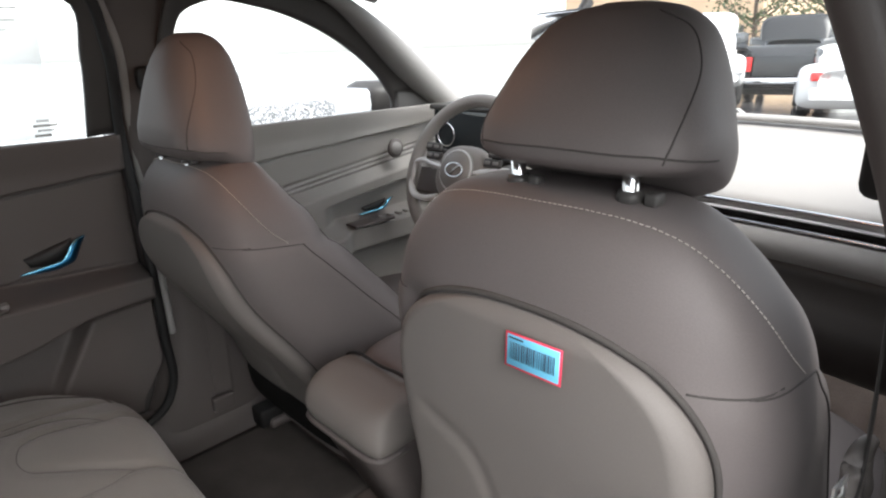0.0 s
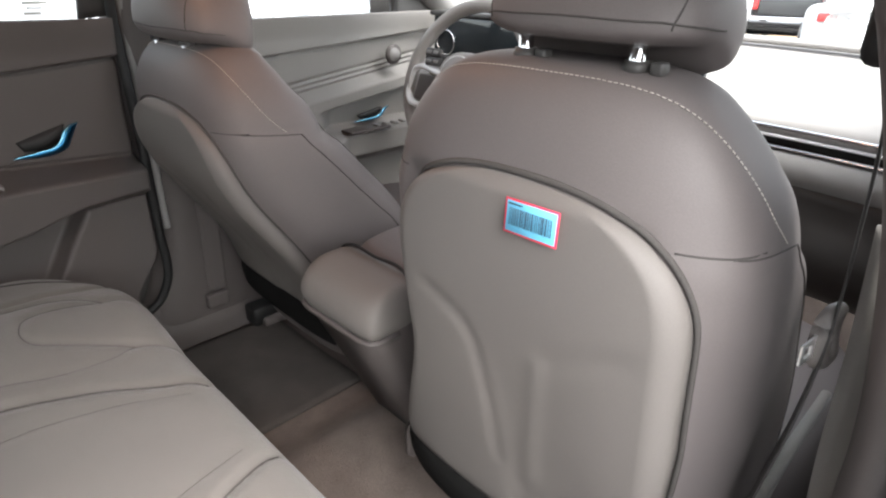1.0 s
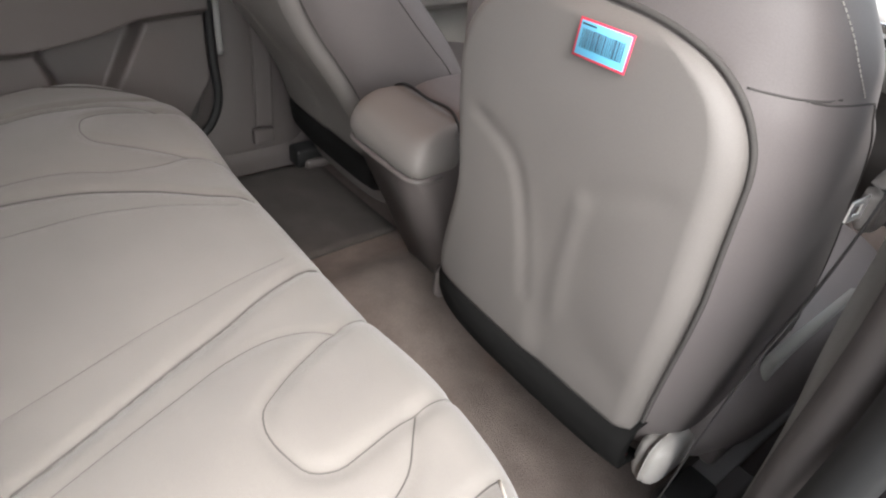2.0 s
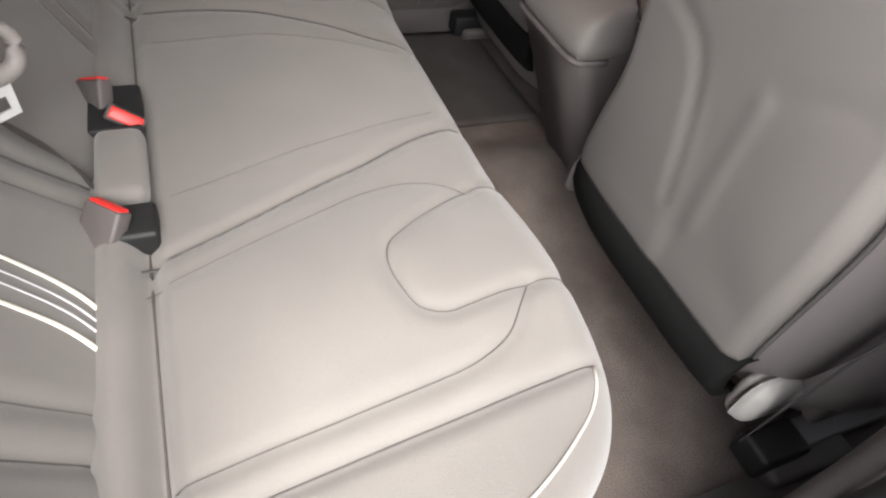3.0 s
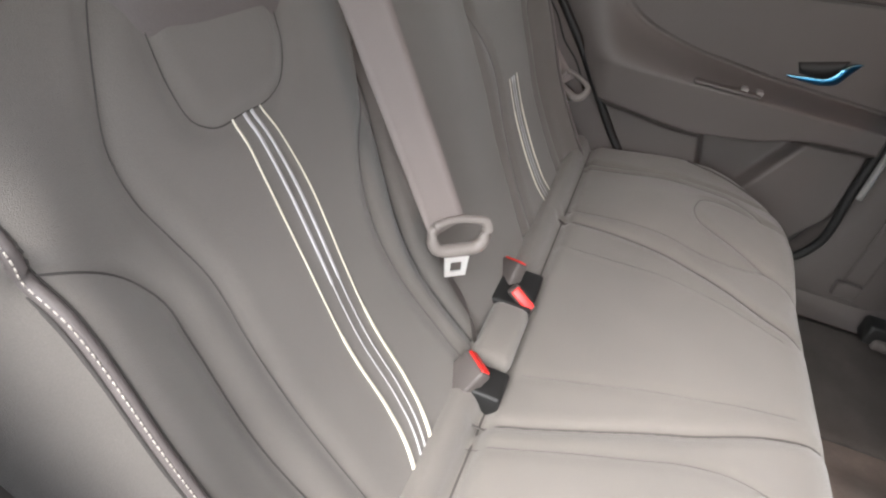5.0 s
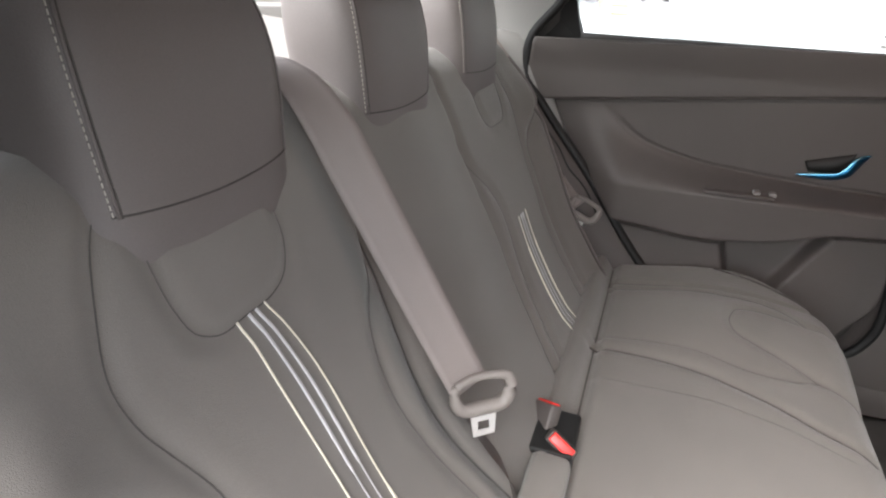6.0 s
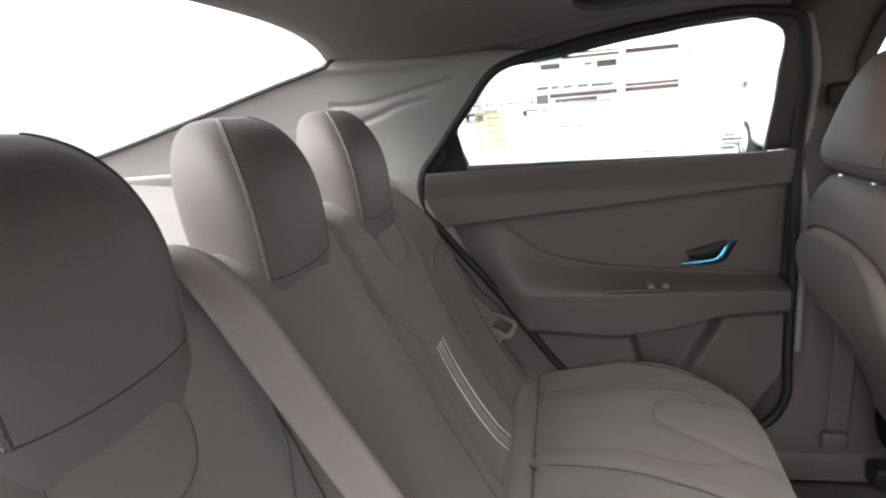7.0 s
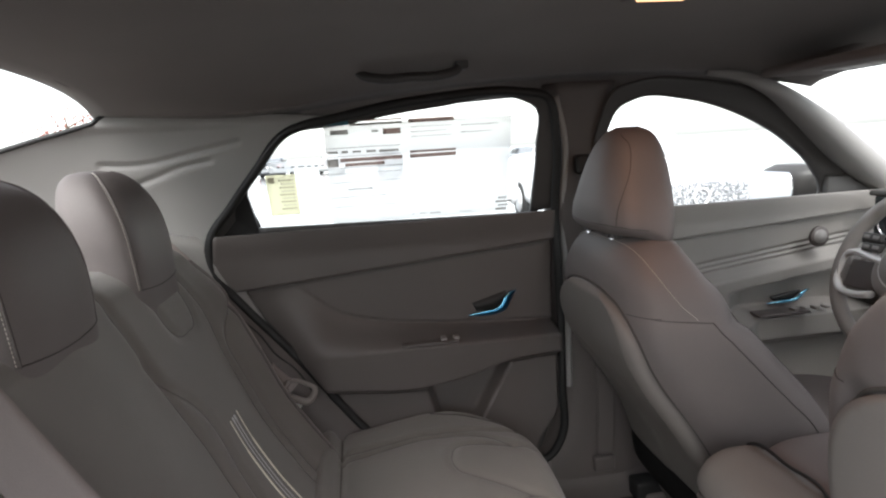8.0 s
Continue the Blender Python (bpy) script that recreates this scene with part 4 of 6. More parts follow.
for u in us:
    x = 0.668 * u
    yf = float(bench_front(x))
    t = np.linspace(0, 1, 110)
    t = 0.6 * t + 0.4 * np.sin(t * np.pi / 2)
    y = 0.03 + (yf - 0.03) * t
    z = cushion_z(np.full_like(y, x), y)
    row = [(x, a, b) for a, b in zip(y, z)]
    row += [(x * 0.995, yf + 0.002, z[-1] - 0.05), (x * 0.985, yf - 0.02, 0.42), (x * 0.98, yf - 0.05, 0.31)]
    P.append(row)
v, f = sheet(P)
solid("cushion", v, f, CLOTH, bench)
# side skirts of the cushion
for s in (1, -1):
    i = -1 if s > 0 else 0
    low = [[p, (p[0], p[1], 0.32)] for p in P[i]]
    v, f = sheet(low)
    solid("cushion_side", v, f, CLOTH, bench)
for i, ln in enumerate(CUSHION_LINES):
    pts = [(x, y, float(cushion_z(x, y)) + 0.0005) for x, y in ln if y < bench_front(x) - 0.002]
    solid("cushion_seam", *tube_data(pts, (0.0015, 0.0005, 0.0007, 0.0007, 0.0010, 0.0003)[i % 6], 6), SEAM, bench)
for s in (1, -1):
    pts = [(x, y, float(cushion_z(x, y)) + 0.001) for x, y in [(s * x, y) for x, y in curve_pts([(0.497, 0.545), (0.530, 0.524), (0.566, 0.478), (0.590, 0.436), (0.622, 0.36)], 24)]]
    solid("cushion_piping", *tube_data(pts, 0.0016, 6), THREAD if s > 0 else SEAM, bench)
pts = [(x, 0.150, float(cushion_z(x, 0.150)) + 0.0005) for x in np.linspace(-0.63, 0.63, 60)]
solid("cushion_seam", *tube_data(pts, 0.0016, 6), SEAM, bench)

# backrest ------------------------------------------------------------
BACK_Z = [0.50, 0.56, 0.6, 0.7, 0.8, 0.9, 1.0, 1.04, 1.06]
BACK_Y = [0.126, 0.109, 0.081, 0.016, -0.030, -0.075, -0.118, -0.142, -0.175]
def back_edge(z):
    return spline([0.50, 0.60, 0.75, 0.88, 0.96, 1.02, 1.06], [0.575, 0.592, 0.612, 0.628, 0.630, 0.600, 0.56], np.atleast_1d(z))
BACK_LINES = []
for s in (1, -1):
    BACK_LINES += [
        curve_pts([(s * 0.432, 1.030), (s * 0.448, 1.010), (s * 0.472, 0.969), (s * 0.487, 0.928), (s * 0.484, 0.900), (s * 0.473, 0.872), (s * 0.459, 0.836), (s * 0.453, 0.783), (s * 0.443, 0.716), (s * 0.420, 0.56)], 60),
        curve_pts([(s * 0.572, 0.910), (s * 0.560, 0.905), (s * 0.533, 0.886), (s * 0.511, 0.861), (s * 0.499, 0.838), (s * 0.496, 0.810), (s * 0.492, 0.765), (s * 0.487, 0.715), (s * 0.471, 0.615), (s * 0.464, 0.56)], 50),
        curve_pts([(s * 0.160, 0.925), (s * 0.190, 0.872), (s * 0.222, 0.838), (s * 0.238, 0.800), (s * 0.240, 0.775), (s * 0.226, 0.70), (s * 0.200, 0.62), (s * 0.180, 0.56)], 50),
        curve_pts([(s * 0.416, 1.020), (s * 0.424, 0.978), (s * 0.423, 0.947), (s * 0.416, 0.927), (s * 0.402, 0.918), (s * 0.365, 0.917), (s * 0.330, 0.918), (s * 0.309, 0.926), (s * 0.293, 0.947), (s * 0.287, 0.984), (s * 0.274, 1.020)], 50),
        curve_pts([(s * 0.160, 1.03), (s * 0.170, 0.90), (s * 0.181, 0.82), (s * 0.186, 0.765), (s * 0.179, 0.678), (s * 0.141, 0.56)], 40),
    ]
BACK_DEPTH = [0.006, 0.009, 0.006, 0.005, 0.010]


def back_y(x, z):
    x, z = np.asarray(x, float), np.asarray(z, float)
    shp = np.shape(z)
    y = spline(BACK_Z, BACK_Y, z.ravel()).reshape(shp)
    y = y + 0.004 * np.cos(np.clip((np.abs(x) - 0.36) / 0.18, -1, 1) * np.pi / 2) * smoothstep(0.55, 0.7, z)
    y = y + 0.030 * np.exp(-(((np.abs(x) - 0.560) / 0.045) ** 2)) * smoothstep(1.02, 0.93, z)
    y = y + 0.014 * np.exp(-((x / 0.10) ** 2)) * smoothstep(0.55, 0.8, z)
    for i, ln in enumerate(BACK_LINES):
        y = y - BACK_DEPTH[i % 5] * groove(x, z, ln, 0.011)
    e = back_edge(z.ravel()).reshape(shp) - np.abs(x)
    r = 0.05
    k = np.clip(e, 0, r)
    return y - (r - np.sqrt(np.maximum(r * r - (r - k) ** 2, 0))) * 1.0


zs = np.linspace(0.50, 1.055, 120)
P = []
for z in zs:
    e = float(back_edge(z)[0])
    x = e * us
    y = back_y(x, np.full_like(x, z))
    P.append([(a, b, z) for a, b in zip(x, y)])
P.append([(a, b - 0.05, 1.060) for a, b, _ in P[-1]])
P.append([(a, b - 0.08, 1.045) for a, b, _ in P[-2]])
v, f = sheet(P, flip=True)
solid("backrest", v, f, CLOTH, bench)
for s in (1, -1):
    i = -1 if s > 0 else 0
    rows = [[r[i], (r[i][0] + s * 0.004, r[i][1] - 0.06, r[i][2])] for r in P]
    v, f = sheet(rows)
    solid("backrest_side", v, f, VINYL, bench)
    pts = [(x, float(back_y(x, z)) + 0.0005, z) for x, z in [(s * x, z) for x, z in curve_pts([(0.575, 1.01), (0.582, 0.97), (0.577, 0.93), (0.570, 0.88), (0.566, 0.79), (0.560, 0.72), (0.552, 0.62), (0.548, 0.56)], 90)]]
    stitches("edge_stitching", [(x + s * 0.003, y + 0.0042, z) for x, y, z in pts], THREAD, bench)
    solid("edge_piping", *tube_data(pts, 0.0046, 8), VINYL, bench, "rounded vinyl piping along the backrest edge")
    solid("edge_seam", *tube_data([(x - s * 0.0052, y + 0.0004, z) for x, y, z in pts], 0.0012, 6), SEAM, bench)
    solid("edge_seam", *tube_data([(x + s * 0.0052, y - 0.003, z) for x, y, z in pts], 0.0016, 6), SEAM, bench)
for i, ln in enumerate(BACK_LINES):
    pts = [(x, float(back_y(x, z)) + 0.0006, z) for x, z in ln]
    solid("backrest_seam", *tube_data(pts, (0.0005, 0.0007, 0.0005, 0.0005, 0.0012)[i % 5], 6), SEAM, bench)
# sewn stripes
for s in (1, -1):
    for k, off in enumerate((-0.024, -0.009, 0.003, 0.022)):
        mat = CREAM if k in (0, 3) else SILVERY
        way = ((0.363, 0.917), (0.352, 0.86), (0.343, 0.77), (0.334, 0.69), (0.326, 0.63), (0.328, 0.59), (0.338, 0.565), (0.352, 0.535))
        ln = curve_pts([(s * (x + off * (0.75 if z > 0.9 else 1.0)) + 0.03 * (s < 0), z) for x, z in way], 70)
        ln = ln[26:] if s < 0 else ln
        pts = [(x, float(back_y(x, z)) + 0.0012, z) for x, z in ln]
        w = np.where(np.linspace(0, 1, 70) < 0.52, 0.0016, 0.0026) if k in (0, 3) else np.where(np.linspace(0, 1, 70) < 0.40, 0.0026, 0.0013)
        w = w[26:] if s < 0 else w
        solid("stripe", *tube_data(pts, w, 6, flat=0.4), mat, bench, "pale sewn stripe")
# headrests moulded to the backrest
for cx in (0.342, -0.006, -0.355):
    w = 1.0 if cx else 0.98
    hr = [(0.96, cx, -0.19, -0.104, 0.112 * w, 3.4), (1.02, cx, -0.212, -0.106, 0.107 * w, 3.8), (1.06, cx, -0.220, -0.107, 0.107 * w, 4.2), (1.10, cx, -0.225, -0.112, 0.109 * w, 4.2), (1.135, cx, -0.229, -0.121, 0.106 * w, 4.0),
          (1.165, cx, -0.231, -0.134, 0.097 * w, 3.6), (1.187, cx, -0.230, -0.150, 0.083 * w, 3.2), (1.201, cx, -0.224, -0.168, 0.060 * w, 2.8), (1.207, cx, -0.214, -0.186, 0.02, 2.0)]
    v, f = loft(hr, 72, 56)
    head = solid("headrest", v, f, VINYL, bench, "padded headrest moulded to the rear backrest")
    for s in (1, -1):
        line = curve_pts([(cx + s * x, y, z) for x, y, z in ((0.090, -0.112, 1.016), (0.094, -0.112, 1.05), (0.095, -0.117, 1.10), (0.090, -0.127, 1.14), (0.079, -0.142, 1.168), (0.062, -0.158, 1.189), (0.033, -0.180, 1.203))], 60)
        solid("headrest_seam", *tube_data(cling(head, line, 0.0), 0.0008, 6), SEAM, head)
        beside = [p + np.array([s * 0.005, -0.003, 0]) for p in line]
        stitches("headrest_stitching", cling(head, beside, 0.0008), THREAD, head)
        rim = cling(head, [p + np.array([s * 0.002, -0.001, 0]) for p in line], 0.0006)
        solid("headrest_piping", *tube_data(rim, 0.0013, 6), VINYL, head, "rounded piping along the headrest corner")
    q = cling(head, curve_pts([(cx - 0.10, -0.11, 1.018), (cx, -0.106, 1.012), (cx + 0.10, -0.11, 1.018)], 40), 0.0003)
    solid("headrest_seam", *tube_data(q, 0.0008, 6), SEAM, head)

# ---- centre console ----
console = thing("centre_console", "grey padded centre console box between the front seats", "console")
rows = []
for t in np.linspace(0, 1, 26):
    y = 0.722 + 0.70 * t
    hw = 0.092 - 0.004 * t
    top = 0.668 - 0.022 * float(smoothstep(0.12, 0.0, t))
    prof = curve_pts([(-0.105, 0.33), (-0.098, 0.45), (-hw, 0.58), (-hw, top), (hw, top), (hw, 0.58), (0.098, 0.45), (0.105, 0.33)], 40)
    rows.append([(x, y + 0.17 * min(max((0.66 - z) / 0.35, 0), 1) * (1 - t), z) for x, z in prof])
v, f = sheet(rows)
f = f + [tuple(range(40))[::-1]]
solid("console_body", v, f, TRIM, console, "grey moulded console sides")
def pad(name, y0, y1, z0, z1, hw, mat, label=""):
    v, f = loft([(z0, 0, y0, y1, hw, 6.0), (z0 + 0.008, 0, y0 - 0.004, y1, hw + 0.004, 6.0), (z1 - 0.022, 0, y0 + 0.006, y1, hw, 5.0), (z1 - 0.006, 0, y0 + 0.030, y1, hw - 0.008, 4.5), (z1, 0, y0 + 0.055, y1 - 0.004, hw - 0.022, 4.0)], 64, 24)
    return solid(name, v, f, mat, console, label)
pad("armrest_end", 0.722, 0.816, 0.648, 0.724, 0.092, SHELL, "smooth padded end of the armrest")
pad("armrest_lid", 0.796, 1.14, 0.690, 0.726, 0.092, VINYL, "padded armrest lid")
ring = [(0.094 * math.copysign(abs(math.cos(a)) ** 0.3, math.cos(a)), 0.775 + 0.055 * math.copysign(abs(math.sin(a)) ** 0.3, math.sin(a)), 0.644) for a in np.linspace(math.pi, 2 * math.pi, 40)]
solid("console_rim", *tube_data(ring, 0.005, 8), TRIM, console, "moulded rim")
slit = curve_pts([(-0.0925, 0.806, 0.690), (-0.091, 0.806, 0.706), (-0.084, 0.807, 0.719), (-0.070, 0.808, 0.7265), (0.0, 0.808, 0.7285), (0.070, 0.808, 0.7265), (0.091, 0.806, 0.706)], 40)
solid("lid_gap", *tube_data(slit, 0.0026, 6), BLACK, console, "dark gap before the armrest lid")
block("gear_panel", (-0.085, 1.16, 0.62), (0.085, 1.46, 0.675), SCREEN, console, "dark glossy shift panel", 0.01)
block("gear_lever", (-0.02, 1.28, 0.66), (0.02, 1.34, 0.75), TRIM_DARK, console, "dark gear lever", 0.012)

# ---- floor mat ----
def mat_z(x, y):
    return floor_z(x, y) + 0.012
m = [[(x, y, float(mat_z(x, y))) for y in np.linspace(0.40, 0.925, 24)] for x in np.linspace(-0.60, -0.215, 20)]
v, f = sheet(m, (0, 0, -0.008))
tagged(solid("floor_mat", v, f, MAT), "dark brown carpet floor mat on the footwell", "floor mat")

# ---- dashboard ----
dash = thing("dashboard", "grey dashboard with a full-width air vent strip", "dashboard", at=(0, 0, -0.026))
prof = [(2.14, 1.005), (2.05, 1.000), (1.95, 0.985), (1.80, 0.955), (1.70, 0.930), (1.63, 0.908), (1.605, 0.896)]
def bow(x):
    return -0.16 * (x / 0.7) ** 2
rows = [[(x, y + bow(x) * 0.5 + bow(x) * smoothstep(1.6, 2.1, y) * 1.0, z) for x in np.linspace(-0.70, 0.70, 41)] for y, z in curve_pts(prof, 24)]
v, f = sheet(rows, (0, 0, -0.02))
solid("dash_top", v, f, DASH, dash, "grey soft dashboard top, paled for windscreen daylight")
def strip(name, y, z0, z1, dy, mat, x0=-0.70, x1=0.70, r=0.004, label=""):
    pts = [[(x, y + bow(x) * 0.5 + (0.0 if k in (0, 3) else -dy), z) for x in np.linspace(x0, x1, 41)] for k, z in enumerate((z0, z0 + 0.002, z1 - 0.002, z1))]
    v, f = sheet(pts, (0, 0.02, 0))
    return solid(name, v, f, mat, dash, label)
strip("vent_backing", 1.625, 0.842, 0.898, 0.0, BLACK, label="black vent opening")
for z in (0.892, 0.874, 0.853):
    strip("vent_blade", 1.605, z - 0.004, z + 0.003, 0.006, CHROME if z != 0.874 else SILVERY, label="bright vent blade")
strip("dash_band", 1.605, 0.785, 0.845, 0.012, PILLAR, label="pale grey band below the vents")
rows = [[(x, y + bow(x) * 0.5, z) for x in np.linspace(-0.70, 0.70, 31)] for y, z in curve_pts([(1.60, 0.785), (1.615, 0.74), (1.60, 0.66), (1.63, 0.58), (1.75, 0.50)], 14)]
v, f = sheet(rows, (0, 0.03, 0))
solid("dash_lower", v, f, TRIM_DARK, dash, "dark lower dashboard and glovebox")
block("vent_tab", (0.50, 1.545, 0.862), (0.535, 1.57, 0.875), CHROME, dash, "small chrome vent tab", 0.003)
ks = [(x, 2.02 + bow(x) * 1.45, 1.012) for x in np.linspace(-0.66, 0.66, 40)]
solid("dash_ridge", *tube_data(ks, 0.02, 8, flat=0.5), DASH, dash, "raised lip along the windscreen base")

screen = thing("instrument_screen", "dark instrument display with a round bezel beside the wheel", "display", at=(0.014, 0, -0.024))
block("screen_body", (-0.60, 1.49, 0.925), (-0.12, 1.53, 1.055), SCREEN, screen, "dark glossy display", 0.01)
a = np.linspace(0, 2 * math.pi, 33)[:-1]
solid("round_bezel", *tube_data([(-0.545 + 0.032 * math.cos(t), 1.486, 0.985 + 0.032 * math.sin(t)) for t in a], 0.0022, 6, close=True), CHROME, screen, "thin silver ring")
block("screen_hood", (-0.61, 1.485, 1.05), (-0.11, 1.62, 1.064), TRIM_DARK, screen, "dark hood", 0.006)
block("centre_screen", (-0.12, 1.50, 0.925), (0.16, 1.525, 1.05), SCREEN, screen, "dark centre touch screen", 0.008)

# ---- steering wheel ----
wheel = thing("steering_wheel", "grey leather steering wheel with silver spokes", "steering wheel")
W = Matrix.Translation((-0.325, 1.345, 0.899)) @ pose(0, 0, 0, 90 - 22, 0, 0)
def on_wheel(p):
    return np.array(W @ Vector(p))
LEATHER = surface("wheel_leather", (0.27, 0.25, 0.235), 0.45, grain=700, bump=0.25, mottle=0.08, depth=0.0006)
SATIN = surface("satin_silver", (0.78, 0.77, 0.76), 0.4, 0.35, grain=500, bump=0.05, mottle=0.05)
R = 0.181
ring = [on_wheel((R * math.cos(t), R * math.sin(t) * 0.985, 0)) for t in np.linspace(0, 2 * math.pi, 65)[:-1]]
solid("rim", *tube_data(ring, 0.0165, 12, close=True, up=tuple(W.to_3x3() @ Vector((0, 0, 1)))), LEATHER, wheel, "grey leather rim")
bm = bmesh.new()
bmesh.ops.create_uvsphere(bm, u_segments=32, v_segments=14, radius=1.0)
for v_ in bm.verts:
    q = v_.co
    q.x, q.y = math.copysign(abs(q.x) ** 0.8, q.x) * 0.088, math.copysign(abs(q.y) ** 0.8, q.y) * 0.070
    v_.co = W @ Vector((q.x, q.y - 0.004, 0.004 + q.z * 0.03))
part("hub", bm, LEATHER, wheel, "padded hub")
bm = bmesh.new()
bmesh.ops.create_cone(bm, cap_ends=True, segments=40, radius1=0.050, radius2=0.046, depth=0.014, matrix=W @ Matrix.Translation((0, 0, 0.034)))
boss = part("boss", bm, LEATHER, wheel, "round padded boss")
solid("boss_ring", *tube_data([on_wheel((0.0485 * math.cos(t), 0.0485 * math.sin(t), 0.037)) for t in a], 0.0022, 6, close=True), SATIN, wheel, "thin silver ring")
solid("emblem_ring", *tube_data([on_wheel((0.027 * math.cos(t), 0.0165 * math.sin(t), 0.0425)) for t in a], 0.0021, 6, close=True), CHROME, boss, "plain oval chrome badge")
solid("emblem_bar", *tube_data([on_wheel(p) for p in ((-0.012, -0.011, 0.0425), (0, 0, 0.0435), (0.012, 0.011, 0.0425))], 0.004, 6, flat=0.4), CHROME, boss, "plain slanted badge bar")
for s in (-1, 1):
    path = [(0.048, 0.004), (0.09, 0.010), (0.145, 0.016), (0.166, 0.008), (0.172, -0.014), (0.168, -0.048), (0.152, -0.070), (0.110, -0.078), (0.060, -0.070)]
    pts = curve_pts([on_wheel((s * x, y, 0.018 - 0.10 * max(0, x - 0.08))) for x, y in path], 44)
    solid("spoke", *tube_data(pts, spline([0, 0.3, 0.5, 0.75, 1], [0.013, 0.011, 0.009, 0.010, 0.012], np.linspace(0, 1, 44)), 10, flat=0.7), SATIN, wheel, "silver spoke frame")
    m_ = W @ Matrix.Translation((s * 0.110, -0.032, 0.002))
    block("spoke_pad", (-0.040, -0.032, -0.006), (0.040, 0.032, 0.006), TRIM, wheel, "grey spoke filling", 0.005, m=m_)
    for k, yy in enumerate((0.052, 0.030)):
        m_ = W @ Matrix.Translation((s * (0.104 - 0.008 * k), yy, 0.022))
        pod = block("switch_pod", (-0.026, -0.010, -0.006), (0.026, 0.010, 0.004), TRIM_DARK, wheel, "dark switch pod", 0.004, m=m_)
        for u in (-0.013, 0.011):
            block("switch", (u - 0.008, -0.004, 0.002), (u + 0.008, 0.004, 0.0055), PILLAR, pod, "grey wheel switch", 0.0015, m=m_)
pts = curve_pts([(-0.33, 1.345, 0.90), (-0.33, 1.42, 0.875), (-0.33, 1.60, 0.81)], 10)
solid("column", *tube_data(pts, 0.045, 14), TRIM_DARK, wheel, "dark column shroud")
for s in (-1, 1):
    pts = curve_pts([(-0.335 + s * 0.03, 1.42, 0.905), (-0.335 + s * 0.10, 1.40, 0.93), (-0.335 + s * 0.17, 1.385, 0.94)], 10)
    solid("stalk", *tube_data(pts, 0.009, 8), TRIM_DARK, wheel, "dark column stalk")

# ---- mirrors, visor, grab handles ----
TILT = Matrix.Translation((-0.055, 1.37, 1.257)) @ pose(0, 0, 0, 0, 0, -17.5) @ Matrix.Translation((0.055, -1.37, -1.257))
mirror = thing("rear_view_mirror", "dark-backed rear-view mirror below the windscreen header", "mirror", at=(0, 0, -0.036))
block("mirror_body", (-0.168, 1.355, 1.228), (0.055, 1.39, 1.286), TRIM_DARK, mirror, "dark mirror housing", 0.014, m=TILT)
block("mirror_glass", (-0.162, 1.350, 1.233), (0.049, 1.357, 1.281), CHROME, mirror, "mirror glass", 0.003, m=TILT)
solid("mirror_stem", *tube_data([(-0.05, 1.385, 1.265), (-0.05, 1.42, 1.30), (-0.05, 1.41, 1.345)], 0.012, 8), TRIM_DARK, mirror)
visor = thing("sun_visor", "grey cloth sun visor folded up under the header", "sun visor", at=(0.02, 0, -0.030))
block("visor_board", (-0.50, 1.10, 1.342), (-0.14, 1.26, 1.360), LINER, visor, "grey cloth board", 0.007, m=None)
block("visor_label", (-0.40, 1.16, 1.3405), (-0.28, 1.22, 1.3425), PALE, visor, "pale printed label", 0.0008)
dome = thing("dome_lamp", "warm lit dome lamp in the middle of the headliner", "ceiling lamp", at=(-0.04, 0.03, -0.006))
block("lamp_bezel", (-0.075, 0.585, 1.396), (0.075, 0.685, 1.412), TRIM, dome, "grey plastic bezel", 0.006)
LENS = surface("dome_lens", (0.8, 0.7, 0.55), 0.3, grain=300, bump=0.1, mottle=0.05)
LENS.node_tree.nodes["Principled BSDF"].inputs["Emission Color"].default_value = (1.0, 0.5, 0.25, 1)
LENS.node_tree.nodes["Principled BSDF"].inputs["Emission Strength"].default_value = 0.35
block("lens", (-0.055, 0.600, 1.392), (0.055, 0.670, 1.399), LENS, dome, "glowing warm lens", 0.003)
glow = new("dome_light", bpy.data.lights.new("dome_light", "AREA"))
glow.data.shape, glow.data.size, glow.data.size_y, glow.data.energy, glow.data.color = "RECTANGLE", 0.10, 0.06, 0.115, (1.0, 0.48, 0.25)
glow.matrix_world = look((-0.04, 0.665, 1.380), (-0.04, 0.666, 0.4))


def grab(y0, y1, x, z):
    g = thing("grab_handle", "dark grey folding grab handle on the roof rail", "grab handle", "grab handles")
    s = -1 if x < 0 else 1
    pts = curve_pts([(x, y0, z), (x - s * 0.012, y0 + 0.012, z - 0.016), (x - s * 0.016, y0 + 0.04, z - 0.024), (x - s * 0.016, (y0 + y1) / 2, z - 0.024), (x - s * 0.016, y1 - 0.04, z - 0.022), (x - s * 0.012, y1 - 0.012, z - 0.014), (x, y1, z)], 40)
    solid("grip", *tube_data(pts, 0.0095, 10), TRIM_DARK, g, "dark grip bar")
    for y in (y0, y1):
        block("pivot", (x - 0.016, y - 0.014, z - 0.012), (x + 0.016, y + 0.014, z + 0.02), TRIM_DARK, g, "pivot cover", 0.006)
grab(0.252, 0.460, -0.50, 1.372)

